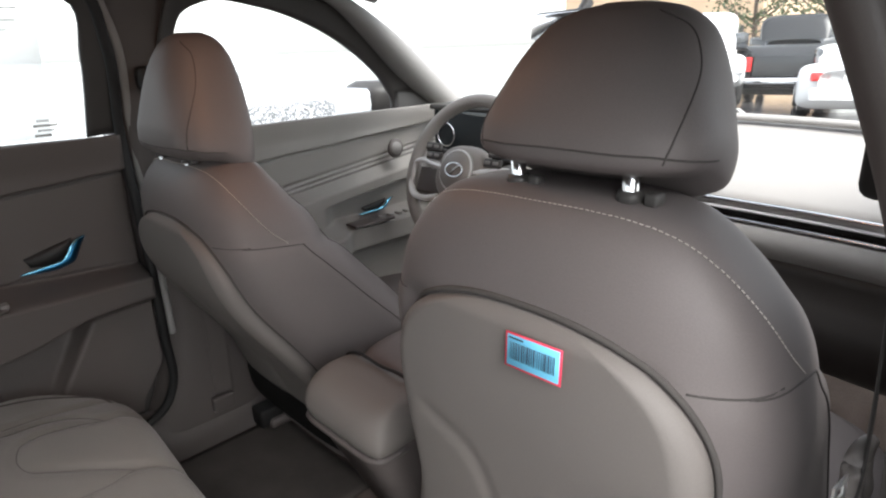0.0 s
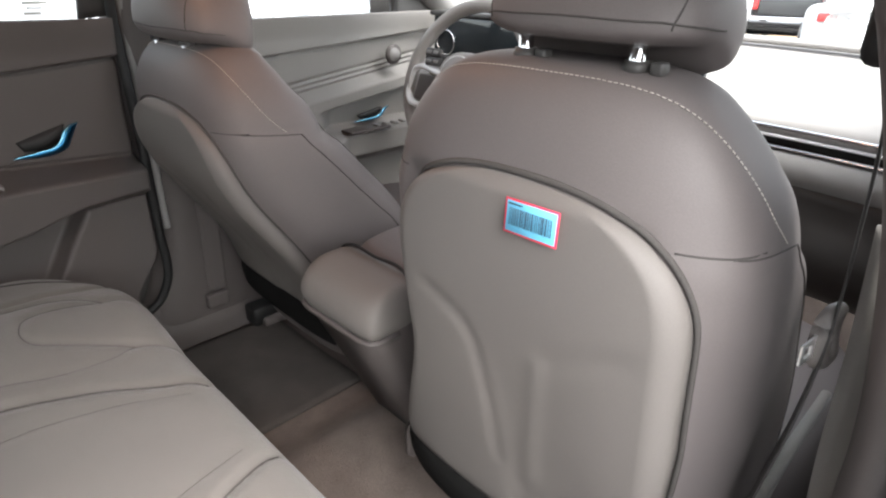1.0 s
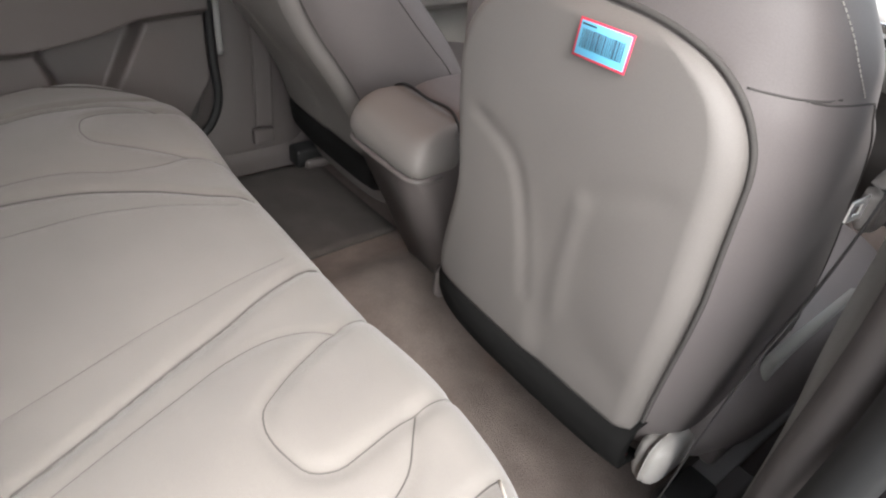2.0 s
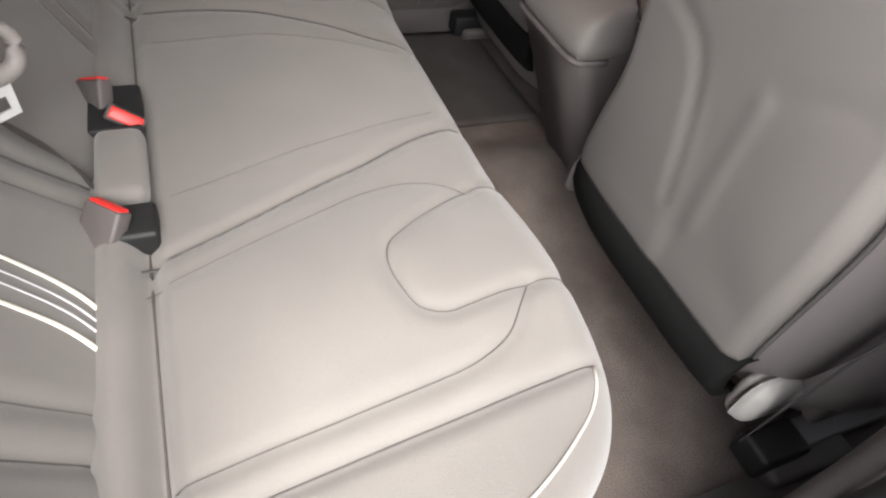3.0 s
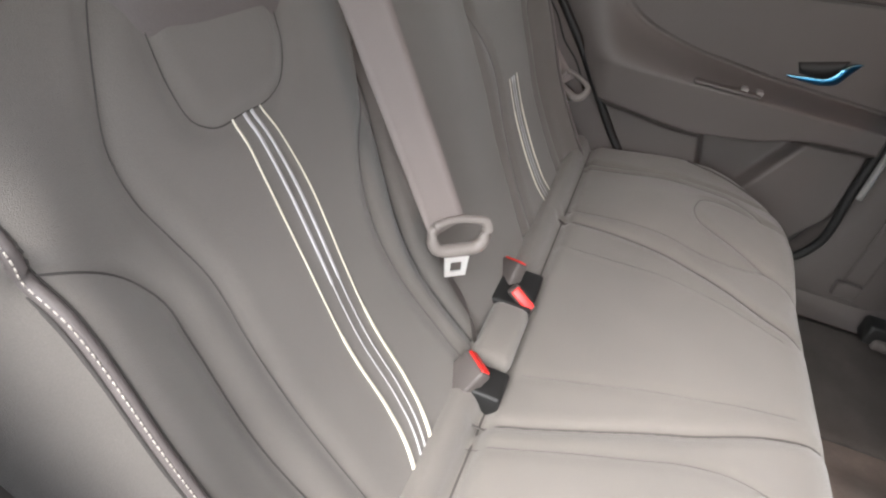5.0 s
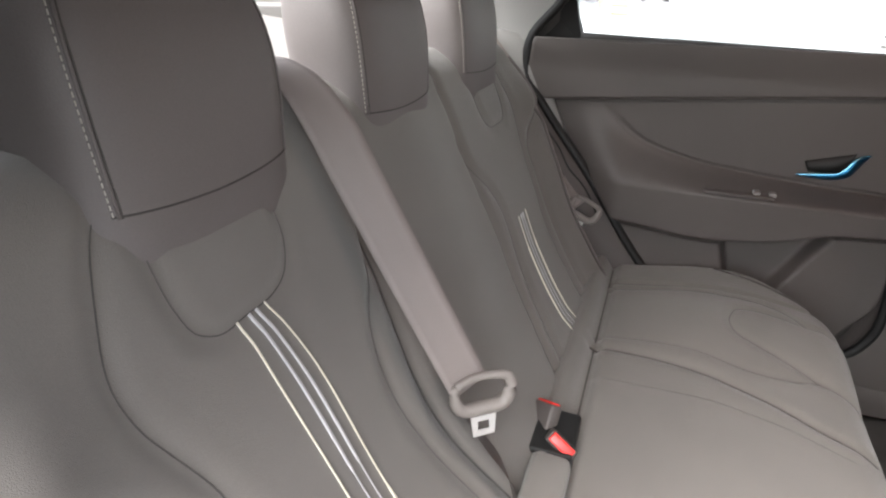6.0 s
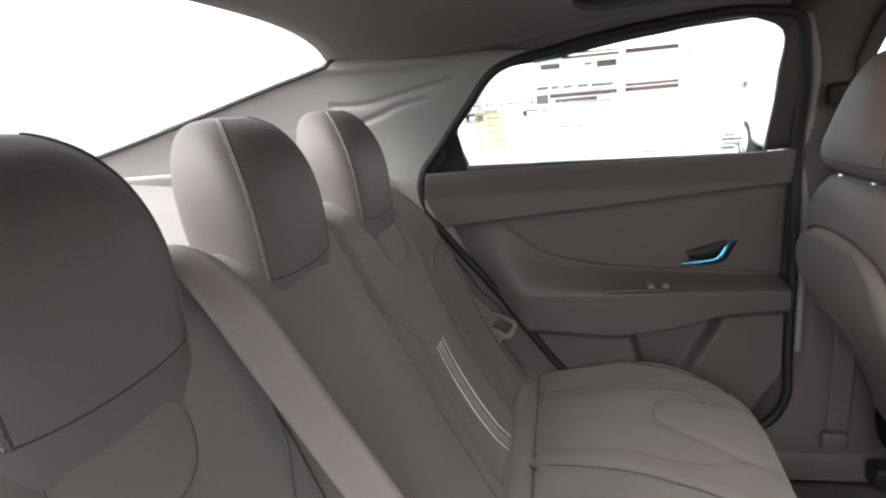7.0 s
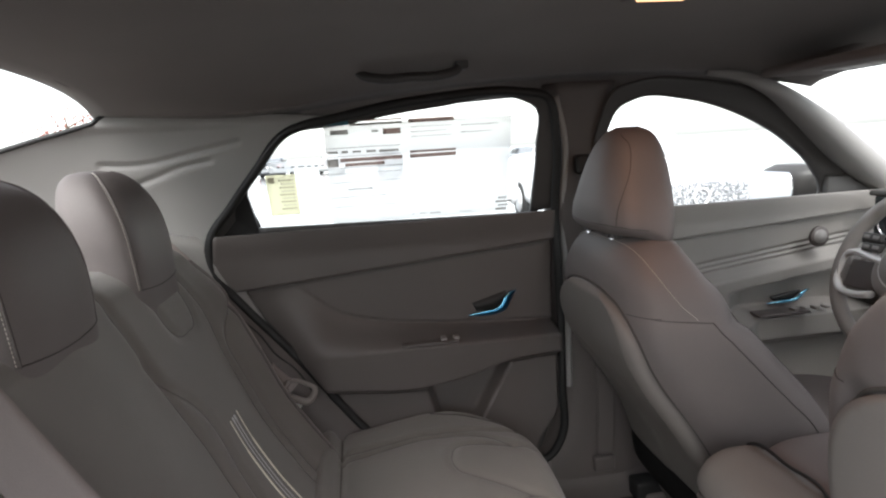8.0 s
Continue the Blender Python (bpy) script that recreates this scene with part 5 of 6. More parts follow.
# ---- belts ----
def ribbon(pts, width, side, thick=0.0012):
    """Flat webbing along pts; side gives the way across it at each point."""
    P = np.asarray(pts, float)
    S = np.asarray(side, float)
    if S.ndim == 1:
        S = np.repeat(S[None], len(P), 0)
    S = S / np.linalg.norm(S, axis=1)[:, None]
    T = np.gradient(P, axis=0)
    N = np.cross(T, S)
    N /= np.linalg.norm(N, axis=1)[:, None]
    rows = [P + S * width * (k - 0.5) + N * thick * (1 if 0 < k < 1 else 0.3) for k in np.linspace(0, 1, 7)]
    return sheet(np.array(rows), None)


def seat_belt(path, side, width, name_label, group="seat belts", cloth=WEB):
    b = thing("seat_belt", name_label, "seat belt", group)
    P = curve_pts(path, 60)
    v, f = ribbon(P, width, np.cross(np.gradient(P, axis=0), np.asarray(side, float)))
    o = solid("webbing", v, f, cloth, b, "grey woven webbing")
    o.modifiers.new("thick", "SOLIDIFY").thickness = 0.0016
    return b


GRIP = surface("belt_grip_plastic", (0.20, 0.178, 0.165), 0.5, grain=800, bump=0.15, mottle=0.05, depth=0.0005)
PLATE = surface("brushed_steel", (0.88, 0.88, 0.87), 0.42, 0.75, grain=500, bump=0.05, mottle=0.05)
def tongue(parent, m):
    grip = curve_pts([(-0.031, 0, 0.026), (-0.033, 0, 0.008), (-0.027, 0, -0.004), (0, 0, -0.008), (0.027, 0, -0.004), (0.033, 0, 0.008), (0.031, 0, 0.026), (0.012, 0.003, 0.030), (-0.012, 0.003, 0.030), (-0.031, 0, 0.026)], 30)
    solid("tongue_grip", *tube_data([np.array(m @ Vector(p)) for p in grip], spline([0, 0.15, 0.35, 0.55, 0.75, 1], [0.005, 0.0075, 0.0085, 0.0075, 0.005, 0.005], np.linspace(0, 1, 30)), 10), GRIP, parent, "grey plastic tongue grip")
    bm = bmesh.new()
    o = [(-0.016, -0.010), (0.016, -0.010), (0.013, -0.046), (-0.013, -0.046)]
    i = [(-0.007, -0.026), (0.007, -0.026), (0.007, -0.039), (-0.007, -0.039)]
    lay = []
    for yy in (0.0, 0.0025):
        lay.append([bm.verts.new((x, yy, z)) for x, z in o] + [bm.verts.new((x, yy, z)) for x, z in i])
    for k in range(4):
        j = (k + 1) % 4
        bm.faces.new((lay[0][k], lay[0][j], lay[0][4 + j], lay[0][4 + k]))
        bm.faces.new((lay[1][k], lay[1][4 + k], lay[1][4 + j], lay[1][j]))
        bm.faces.new((lay[0][k], lay[1][k], lay[1][j], lay[0][j]))
        bm.faces.new((lay[0][4 + k], lay[0][4 + j], lay[1][4 + j], lay[1][4 + k]))
    bmesh.ops.transform(bm, matrix=m, verts=bm.verts)
    part("tongue_plate", bm, PLATE, parent, "bright steel latch plate", smooth=False)


# middle belt, hanging down the split of the backrest
def by(x, z, up=0.012):
    return (x, float(back_y(x, z)) + up, z)
SIDE = Vector((0.62, -0.78, -0.05)).normalized()
top_, end_ = np.array(by(0.204, 1.03, 0.036)), np.array(by(0.177, 0.748, 0.058))
mid = seat_belt([(0.205, -0.20, 1.080), (0.201, -0.15, 1.080)] + [tuple(top_ + (end_ - top_) * k + np.array([0.006, 0.004, 0]) * math.sin(math.pi * k)) for k in (0, 0.12, 0.35, 0.6, 0.85, 1.0)],
                [(0.1, 0.2, 1.0)] * 8 + [(0.1 + 0.6 * k, 0.2 + 0.35 * k, 1.0 - 0.45 * k) for k in np.linspace(0, 1, 12)] + [(0.70, 0.55, 0.55)] * 40, 0.048, "grey middle seat belt hanging over the rear backrest")
up = Vector((0.25, -0.42, 0.90))
up = (up - up.dot(SIDE) * SIDE).normalized()
face = -up.cross(SIDE).normalized()
SIDE = -SIDE
T = Matrix(((SIDE.x, face.x, up.x, 0), (SIDE.y, face.y, up.y, 0), (SIDE.z, face.z, up.z, 0), (0, 0, 0, 1)))
T = Matrix.Translation(by(0.174, 0.731, 0.064)) @ T
tongue(mid, T)
# belt tail below the tongue: darker trim colour stands in for its shade
low = [by(0.166, 0.74, 0.016), by(0.150, 0.66, 0.014), by(0.140, 0.60, 0.012), (0.135, 0.10, 0.555)]
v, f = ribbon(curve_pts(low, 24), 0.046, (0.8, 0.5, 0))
solid("webbing_tail", v, f, TRIM, mid, "webbing tail, its shade put in as darker grey")
# far outboard belt
far = seat_belt([(-0.60, -0.20, 1.06), (-0.605, -0.12, 0.96), (-0.612, -0.06, 0.86), (-0.612, 0.0, 0.74), (-0.60, 0.05, 0.69)], (1.0, 0.5, 0.2), 0.045, "grey outer rear seat belt beside the door")
T = Matrix.Translation((-0.585, 0.065, 0.685)) @ pose(0, 0, 0, -20, 20, 75)
tongue(far, T)

def buckle(end, across, out, label, length=0.055):
    """A belt buckle: its end face with the red button at end, facing out."""
    b = thing("belt_buckle", label, "belt buckle", "belt buckles")
    w = Vector(out).normalized()
    u = Vector(across)
    u = (u - u.dot(w) * w).normalized()
    t = w.cross(u)
    m = Matrix(((u.x, t.x, w.x, end[0]), (u.y, t.y, w.y, end[1]), (u.z, t.z, w.z, end[2]), (0, 0, 0, 1)))
    body = block("buckle_body", (-0.022, -0.010, -length), (0.022, 0.010, 0.0), TRIM, b, "grey plastic buckle", 0.004, m=m)
    block("release_button", (-0.0185, -0.0072, -0.006), (0.0185, 0.0072, 0.0025), RED, b, "red release button", 0.002, m=m)
    block("slot", (-0.016, 0.0074, -0.004), (0.016, 0.0096, 0.0012), BLACK, body, "dark tongue slot", 0.0008, m=m)
    return b
buckle((0.207, 0.124, 0.596), (0.7, 0.7, 0.0), (-0.45, 0.42, 0.79), "grey buckle with red button in the seat gap")
buckle((-0.024, 0.110, 0.594), (0.82, 0.57, 0.0), (-0.62, 0.10, 0.78), "grey buckle with red button lying in the pocket")
buckle((0.046, 0.142, 0.584), (0.42, 0.85, -0.3), (0.75, 0.18, 0.60), "grey buckle with red button lying in the pocket", 0.05)
flap = thing("buckle_flap", "grey cloth flap between the rear buckles", "seat flap")
block("flap", (0.066, 0.106, 0.556), (0.182, 0.160, 0.590), CLOTH, flap, "", 0.013)
for x0, x1, y0, y1, z1 in ((-0.036, 0.058, 0.098, 0.158, 0.578), (0.186, 0.236, 0.120, 0.164, 0.577)):
    hole = thing("buckle_pocket", "black buckle pocket in the seat gap", "seat pocket")
    block("pocket", (x0, y0, 0.540), (x1, y1, z1), BLACK, hole, "", 0.005)

# front passenger's belt beside the middle pillar; dark trim colour paints its shade
fb = seat_belt([(0.582, 0.790, 1.12), (0.594, 0.792, 1.07), (0.603, 0.795, 0.97), (0.606, 0.795, 0.88), (0.600, 0.795, 0.78), (0.590, 0.797, 0.70), (0.578, 0.80, 0.55), (0.57, 0.805, 0.40)], (1.0, 0.15, 0), 0.040, "front seat belt darkened for shade beside the middle pillar", cloth=TRIM_DARK)
T = Matrix.Translation((0.604, 0.790, 0.876)) @ pose(0, 0, 0, 0, 20, 80) @ pose(0, 0, 0, 0, 62, 0) @ Matrix.Scale(0.72, 4)
tongue(fb, T)
guide = thing("belt_guide", "dark belt guide on the middle pillar", "belt guide", "belt guides")
block("guide_loop", (0.572, 0.772, 1.085), (0.606, 0.806, 1.145), BLACK, guide, "", 0.01)
fb2 = seat_belt([(-0.605, 0.775, 1.16), (-0.61, 0.79, 1.0), (-0.618, 0.80, 0.8), (-0.64, 0.81, 0.5), (-0.648, 0.81, 0.40)], (1.0, -0.2, 0), 0.045, "grey front seat belt beside the driver's seat", cloth=TRIM)
block("anchor_plate", (-0.652, 0.775, 0.365), (-0.632, 0.830, 0.405), TRIM, fb2, "grey plastic belt anchor", 0.006)
guide = thing("belt_guide", "dark belt guide on the middle pillar", "belt guide", "belt guides")
block("guide_loop", (-0.615, 0.73, 1.13), (-0.585, 0.80, 1.175), BLACK, guide, "", 0.01)

# ---- label on the passenger seat ----
lab = thing("barcode_label", "sky-blue barcode label with red border on the seat back", "sticker")
LAB = Matrix.Translation((0.400, 0.6635, 0.951)) @ pose(0, 0, 0, -3, 0, 1) @ Matrix.Scale(0.92, 4)
def flat(name, x0, x1, z0, z1, y, mat, label=""):
    return block(name, (x0, y, z0), (x1, y + 0.0006, z1), mat, lab, label, 0.0002, m=LAB, segs=1)
flat("border", -0.0300, 0.0300, -0.0170, 0.0170, 0.0, PINKRED, "red border")
flat("face", -0.0278, 0.0278, -0.0150, 0.0150, -0.0005, SKYBLUE, "sky-blue printed face")
random.seed(4)
x = -0.024
while x < 0.023:
    w = random.choice((0.0005, 0.0008, 0.0013))
    flat("bar", x, x + w, -0.0085, 0.0085, -0.0010, INK)
    x += w + random.choice((0.0006, 0.0009, 0.0012))
flat("caption", -0.026, -0.010, 0.0115, 0.0130, -0.0010, INK)

# ---- papers on the far rear window ----
SHEET = paper("window_paper", (0.97, 0.97, 0.96), 0.92)
YELLOW = paper("yellow_paper", (0.94, 0.92, 0.76), 0.9)
BROWN_INK = paper("brown_print", (0.52, 0.43, 0.40), 0.85)
BLUE_INK = paper("blue_print", (0.35, 0.66, 0.76), 0.85)
PALE_INK = paper("faint_print", (0.74, 0.73, 0.72), 0.88)
DARK_INK = paper("dark_print", (0.16, 0.16, 0.16), 0.85)
GREY_INK = paper("grey_print", (0.55, 0.53, 0.51), 0.85)
def wx(z):
    return -(0.668 - 0.095 * float(smoothstep(1.03, 1.32, z)) + 0.008)
def leaf(name, y0, y1, z0, z1, mat, parent, lift=0.0, label=""):
    """A flat piece lying on the inside of the glass."""
    rows = [[(wx(z) + lift, y, z) for y in np.linspace(y0, y1, 6)] for z in np.linspace(z0, z1, 10)]
    v, f = sheet(rows, (-0.0004, 0, 0))
    return solid(name, v, f, mat, parent, label)
sticker = thing("price_sheet", "white printed price sheet taped inside the rear window", "paper sheet")
leaf("paper", 0.175, 0.585, 1.052, 1.272, SHEET, sticker)
PRINTS = ((0.180, 0.228, 1.270, 1.279, BLUE_INK), (0.230, 0.342, 1.2745, 1.2785, BROWN_INK), (0.230, 0.342, 1.267, 1.2725, GREY_INK), (0.355, 0.455, 1.267, 1.2755, BROWN_INK),
          (0.188, 0.226, 1.250, 1.260, GREY_INK), (0.276, 0.290, 1.252, 1.256, GREY_INK), (0.300, 0.338, 1.246, 1.258, BROWN_INK), (0.360, 0.450, 1.257, 1.2585, PALE_INK), (0.360, 0.440, 1.247, 1.2485, PALE_INK),
          (0.360, 0.450, 1.237, 1.2385, PALE_INK), (0.470, 0.555, 1.255, 1.257, PALE_INK), (0.470, 0.540, 1.240, 1.242, PALE_INK), (0.505, 0.560, 1.273, 1.277, PALE_INK), (0.174, 0.336, 1.2215, 1.2228, GREY_INK),
          (0.178, 0.200, 1.211, 1.216, GREY_INK), (0.208, 0.222, 1.211, 1.216, GREY_INK), (0.232, 0.250, 1.211, 1.215, GREY_INK), (0.262, 0.282, 1.210, 1.215, GREY_INK), (0.290, 0.332, 1.209, 1.214, GREY_INK), (0.174, 0.336, 1.2035, 1.2048, GREY_INK),
          (0.176, 0.200, 1.182, 1.200, GREY_INK), (0.204, 0.340, 1.192, 1.200, BROWN_INK), (0.214, 0.300, 1.182, 1.189, BROWN_INK), (0.204, 0.340, 1.1785, 1.180, GREY_INK), (0.357, 0.460, 1.203, 1.208, BROWN_INK), (0.357, 0.460, 1.192, 1.200, BROWN_INK),
          (0.172, 0.336, 1.166, 1.1672, PALE_INK), (0.174, 0.334, 1.146, 1.1472, PALE_INK), (0.215, 0.270, 1.128, 1.132, PALE_INK), (0.174, 0.300, 1.112, 1.1135, PALE_INK), (0.174, 0.320, 1.090, 1.0915, PALE_INK), (0.359, 0.363, 1.061, 1.063, GREY_INK),
          (0.376, 0.390, 1.0605, 1.0625, GREY_INK), (0.400, 0.426, 1.0600, 1.0620, GREY_INK), (0.470, 0.500, 1.0585, 1.060, GREY_INK))
for y0, y1, z0, z1, m in PRINTS:
    leaf("print_bar", y0, y1, z0, z1, m, sticker, 0.0012)
for k in range(4):
    leaf("print_mark", 0.557 + 0.006 * (k % 2), 0.584 + 0.006 * (k % 3), 1.056 + 0.009 * k, 1.0605 + 0.009 * k, PALE_INK if k % 2 else GREY_INK, sticker, 0.0012)
econ = thing("yellow_label", "pale yellow printed label stuck on the rear window", "paper sheet")
leaf("paper", 0.040, 0.104, 1.082, 1.174, YELLOW, econ)
for k in range(9):
    leaf("print_bar", 0.066 + 0.004 * (k % 2), 0.099, 1.096 + 0.008 * k, 1.0985 + 0.008 * k, PALE_INK if k % 2 else GREY_INK, econ, 0.0012)
leaf("print_mark", 0.044, 0.058, 1.156, 1.169, GREY_INK, econ, 0.0012)
notice = thing("window_notice", "small white notice with dark print on the rear window", "paper sheet")
leaf("paper", 0.050, 0.176, 1.178, 1.202, SHEET, notice)
for y0, y1 in ((0.068, 0.074), (0.079, 0.084), (0.098, 0.106), (0.113, 0.126), (0.132, 0.141), (0.148, 0.156), (0.162, 0.168)):
    leaf("print_bar", y0, y1, 1.1885 - 0.02 * (y0 - 0.06), 1.1910 - 0.02 * (y0 - 0.06), DARK_INK, notice, 0.0012)
# ---- outside mirror ----
door_mirror = thing("door_mirror", "dark grey outside door mirror with bright glass", "mirror", at=(0.012, -0.030, -0.024))
v, f = loft([(0.985, -0.89, 1.50, 1.58, 0.07, 2.6), (1.0, -0.895, 1.47, 1.61, 0.095, 3.0), (1.05, -0.895, 1.465, 1.62, 0.105, 3.2), (1.10, -0.89, 1.475, 1.61, 0.098, 3.0), (1.122, -0.885, 1.50, 1.585, 0.07, 2.4)], 40, 24)
solid("mirror_shell", v, f, TRIM_DARK, door_mirror, "dark painted shell")
v, f = loft([(1.004, -0.895, 1.458, 1.466, 0.078, 4.0), (1.02, -0.895, 1.457, 1.466, 0.090, 4.0), (1.085, -0.893, 1.457, 1.466, 0.090, 4.0), (1.106, -0.891, 1.458, 1.466, 0.075, 4.0)], 40, 12)
solid("mirror_glass", v, f, CHROME, door_mirror, "mirror glass")
solid("mirror_arm", *tube_data(curve_pts([(-0.80, 1.55, 1.02), (-0.76, 1.54, 1.01), (-0.72, 1.53, 1.01)], 8), 0.022, 10), TRIM_DARK, door_mirror)
block("sail_panel", (-0.70, 1.46, 1.01), (-0.675, 1.60, 1.10), TRIM_DARK, door_mirror, "dark triangular mirror base", 0.006)

# ---- the car park ----
ASPHALT = surface("wet_asphalt", (0.06, 0.06, 0.062), 0.16, grain=60, bump=0.12, mottle=0.35, stain=0.35, depth=0.004)
ROAD_PAINT = surface("road_paint", (0.60, 0.60, 0.57), 0.4, grain=40, bump=0.1, mottle=0.2)
CAR_BLACK = surface("black_car_paint", (0.02, 0.022, 0.024), 0.15, grain=30, bump=0.02, mottle=0.1)
CAR_WHITE = surface("white_car_paint", (0.72, 0.72, 0.72), 0.2, grain=30, bump=0.02, mottle=0.05)
CAR_GREY = surface("grey_car_paint", (0.16, 0.17, 0.18), 0.2, grain=30, bump=0.02, mottle=0.08)
CAR_GLASS = surface("car_glass", (0.03, 0.035, 0.04), 0.05, grain=30, bump=0.0, mottle=0.05)
# pale colour stands in for bright sky mirrored in the car's glass
CAR_GLASS_PALE = surface("sky_mirroring_car_glass", (0.55, 0.57, 0.58), 0.3, grain=30, bump=0.05, mottle=0.15)
TYRE = surface("tyre_rubber", (0.02, 0.02, 0.02), 0.8, grain=200, bump=0.3, mottle=0.2)
LAMP_RED = surface("red_lamp_lens", (0.55, 0.02, 0.02), 0.2, grain=60, bump=0.05, mottle=0.1)
LAMP_CLEAR = surface("clear_lamp_lens", (0.75, 0.75, 0.75), 0.1, 0.4, grain=60, bump=0.05, mottle=0.1)
WALL = surface("ochre_stucco", (0.50, 0.36, 0.24), 0.9, grain=20, bump=0.3, mottle=0.15, stain=0.8, depth=0.01)
BARK = surface("tree_bark", (0.10, 0.075, 0.055), 0.95, grain=25, bump=0.9, mottle=0.3, stain=4, depth=0.03)
LEAF = surface("leaf_green", (0.06, 0.08, 0.03), 0.6, grain=10, bump=0.1, mottle=0.3)
LEAF_RED = surface("leaf_red", (0.25, 0.05, 0.035), 0.6, grain=10, bump=0.1, mottle=0.3)

def lot_z(y):
    """The lot falls gently ahead of the car."""
    return -0.040 * min(max(y - 4.0, 0.0), 46.0)
rows = [[(x, y, lot_z(y)) for y in (-1500, -400, -100, -30, 4, 12, 20, 35, 50, 120, 500, 1500)] for x in (-1500, -300, -60, -20, 0, 20, 60, 300, 1500)]
v, f = sheet(rows)
tagged(solid("ground", v, f, ASPHALT), "wet grey asphalt of a car park", kind="structure")
for k in range(6):
    m = Matrix.Translation((-1.2 - 2.75 * k, 13.5, lot_z(13.5) + 0.01)) @ pose(0, 0, 0, -2.3, 0, 24)
    ob = block("trim_bay_line", (-0.05, -2.6, 0.004), (0.05, 2.6, 0.010), ROAD_PAINT, None, "", 0.002, m=m, segs=1)
    tagged(ob, "white painted parking bay line", kind="structure")


def hull(name, sections, mat, parent, label=""):
    """A body lofted along y through rows of (y, half width, z low, z high, squareness)."""
    S = np.asarray(sections, float)
    R = spline(S[:, 0], S, np.linspace(S[0, 0], S[-1, 0], 36))
    n = 40
    a = np.linspace(0, 2 * np.pi, n, endpoint=False)
    rings = []
    for y, hw, z0, z1, e in R:
        c, k = np.cos(a), np.sin(a)
        rings.append(np.stack([hw * np.sign(c) * np.abs(c) ** (2 / e), np.full(n, y), (z0 + z1) / 2 + (z1 - z0) / 2 * np.sign(k) * np.abs(k) ** (2 / e)], -1))
    v = np.array(rings).reshape(-1, 3)
    f = grid_faces(len(rings), n, wrap=True) + [tuple(range(n)), tuple((len(rings) - 1) * n + j for j in range(n))[::-1]]
    return solid(name, v, f, mat, parent, label)


def wheels(parent, xs, ys, r=0.36):
    for y in ys:
        for s in (-1, 1):
            w = part("wheel", ring_bm(r, 0.24, s * xs, y), TYRE, parent, "black tyre")
            bm = bmesh.new()
            bmesh.ops.create_cone(bm, cap_ends=True, segments=24, radius1=r * 0.66, radius2=r * 0.6, depth=0.25, matrix=Matrix.Translation((s * xs, y, r)) @ pose(0, 0, 0, 0, 90, 0))
            part("rim", bm, LAMP_CLEAR, w, "silver wheel rim")


def ring_bm(r, width, x, y):
    bm = bmesh.new()
    bmesh.ops.create_cone(bm, cap_ends=True, segments=28, radius1=r, radius2=r, depth=width, matrix=Matrix.Translation((x, y, r)) @ pose(0, 0, 0, 0, 90, 0))
    bmesh.ops.bevel(bm, geom=[e for e in bm.edges if len(e.link_faces) == 2 and abs(e.calc_face_angle(0)) > 1], offset=0.04, segments=3, affect="EDGES")
    return bm


def pickup(paint, label, m):
    t = thing("pickup_truck", label, "pickup truck", "parked vehicles")
    t.matrix_basis = m
    hull("body", [(-2.9, 0.86, 0.62, 1.22, 6), (-2.82, 0.98, 0.52, 1.30, 7), (-1.0, 1.0, 0.48, 1.30, 7), (0.6, 1.0, 0.45, 1.28, 7), (1.9, 0.99, 0.45, 1.26, 6), (2.7, 0.96, 0.48, 1.18, 5), (2.92, 0.85, 0.55, 1.0, 4)], paint, t)
    hull("cab", [(-0.95, 0.80, 1.2, 1.5, 4), (-0.85, 0.86, 1.2, 1.86, 4.5), (0.3, 0.88, 1.2, 1.92, 4.5), (0.8, 0.86, 1.2, 1.85, 4), (1.6, 0.80, 1.15, 1.34, 4)], paint, t, "painted crew cab")
    hull("glasshouse", [(-0.96, 0.70, 1.34, 1.72, 4), (-0.85, 0.875, 1.36, 1.76, 6), (0.7, 0.885, 1.36, 1.76, 6), (0.98, 0.80, 1.34, 1.66, 5), (1.35, 0.74, 1.30, 1.46, 5)], CAR_GLASS, t, "dark cab windows")
    block("tailgate", (-0.82, -2.96, 0.72), (0.82, -2.86, 1.26), paint, t, "painted tailgate", 0.03)
    block("rear_bumper", (-0.98, -3.06, 0.50), (0.98, -2.88, 0.68), CHROME, t, "chrome rear bumper", 0.04)
    block("front_grille", (-0.72, 2.86, 0.62), (0.72, 2.98, 1.04), LAMP_CLEAR, t, "bright front grille", 0.04)
    for k in range(4):
        block("grille_bar", (-0.66, 2.97, 0.68 + 0.085 * k), (0.66, 3.0, 0.72 + 0.085 * k), TRIM_DARK, t, "dark grille bar", 0.01)
    for s in (-1, 1):
        block("tail_light", (s * 0.93 - 0.08, -2.97, 0.84), (s * 0.93 + 0.08, -2.80, 1.22), LAMP_RED, t, "red tail light", 0.02)
        block("headlight", (s * 0.85 - 0.12, 2.72, 0.80), (s * 0.85 + 0.12, 2.94, 1.00), LAMP_CLEAR, t, "clear headlight", 0.03)
    wheels(t, 0.90, (-1.85, 1.85), 0.41)
    return t


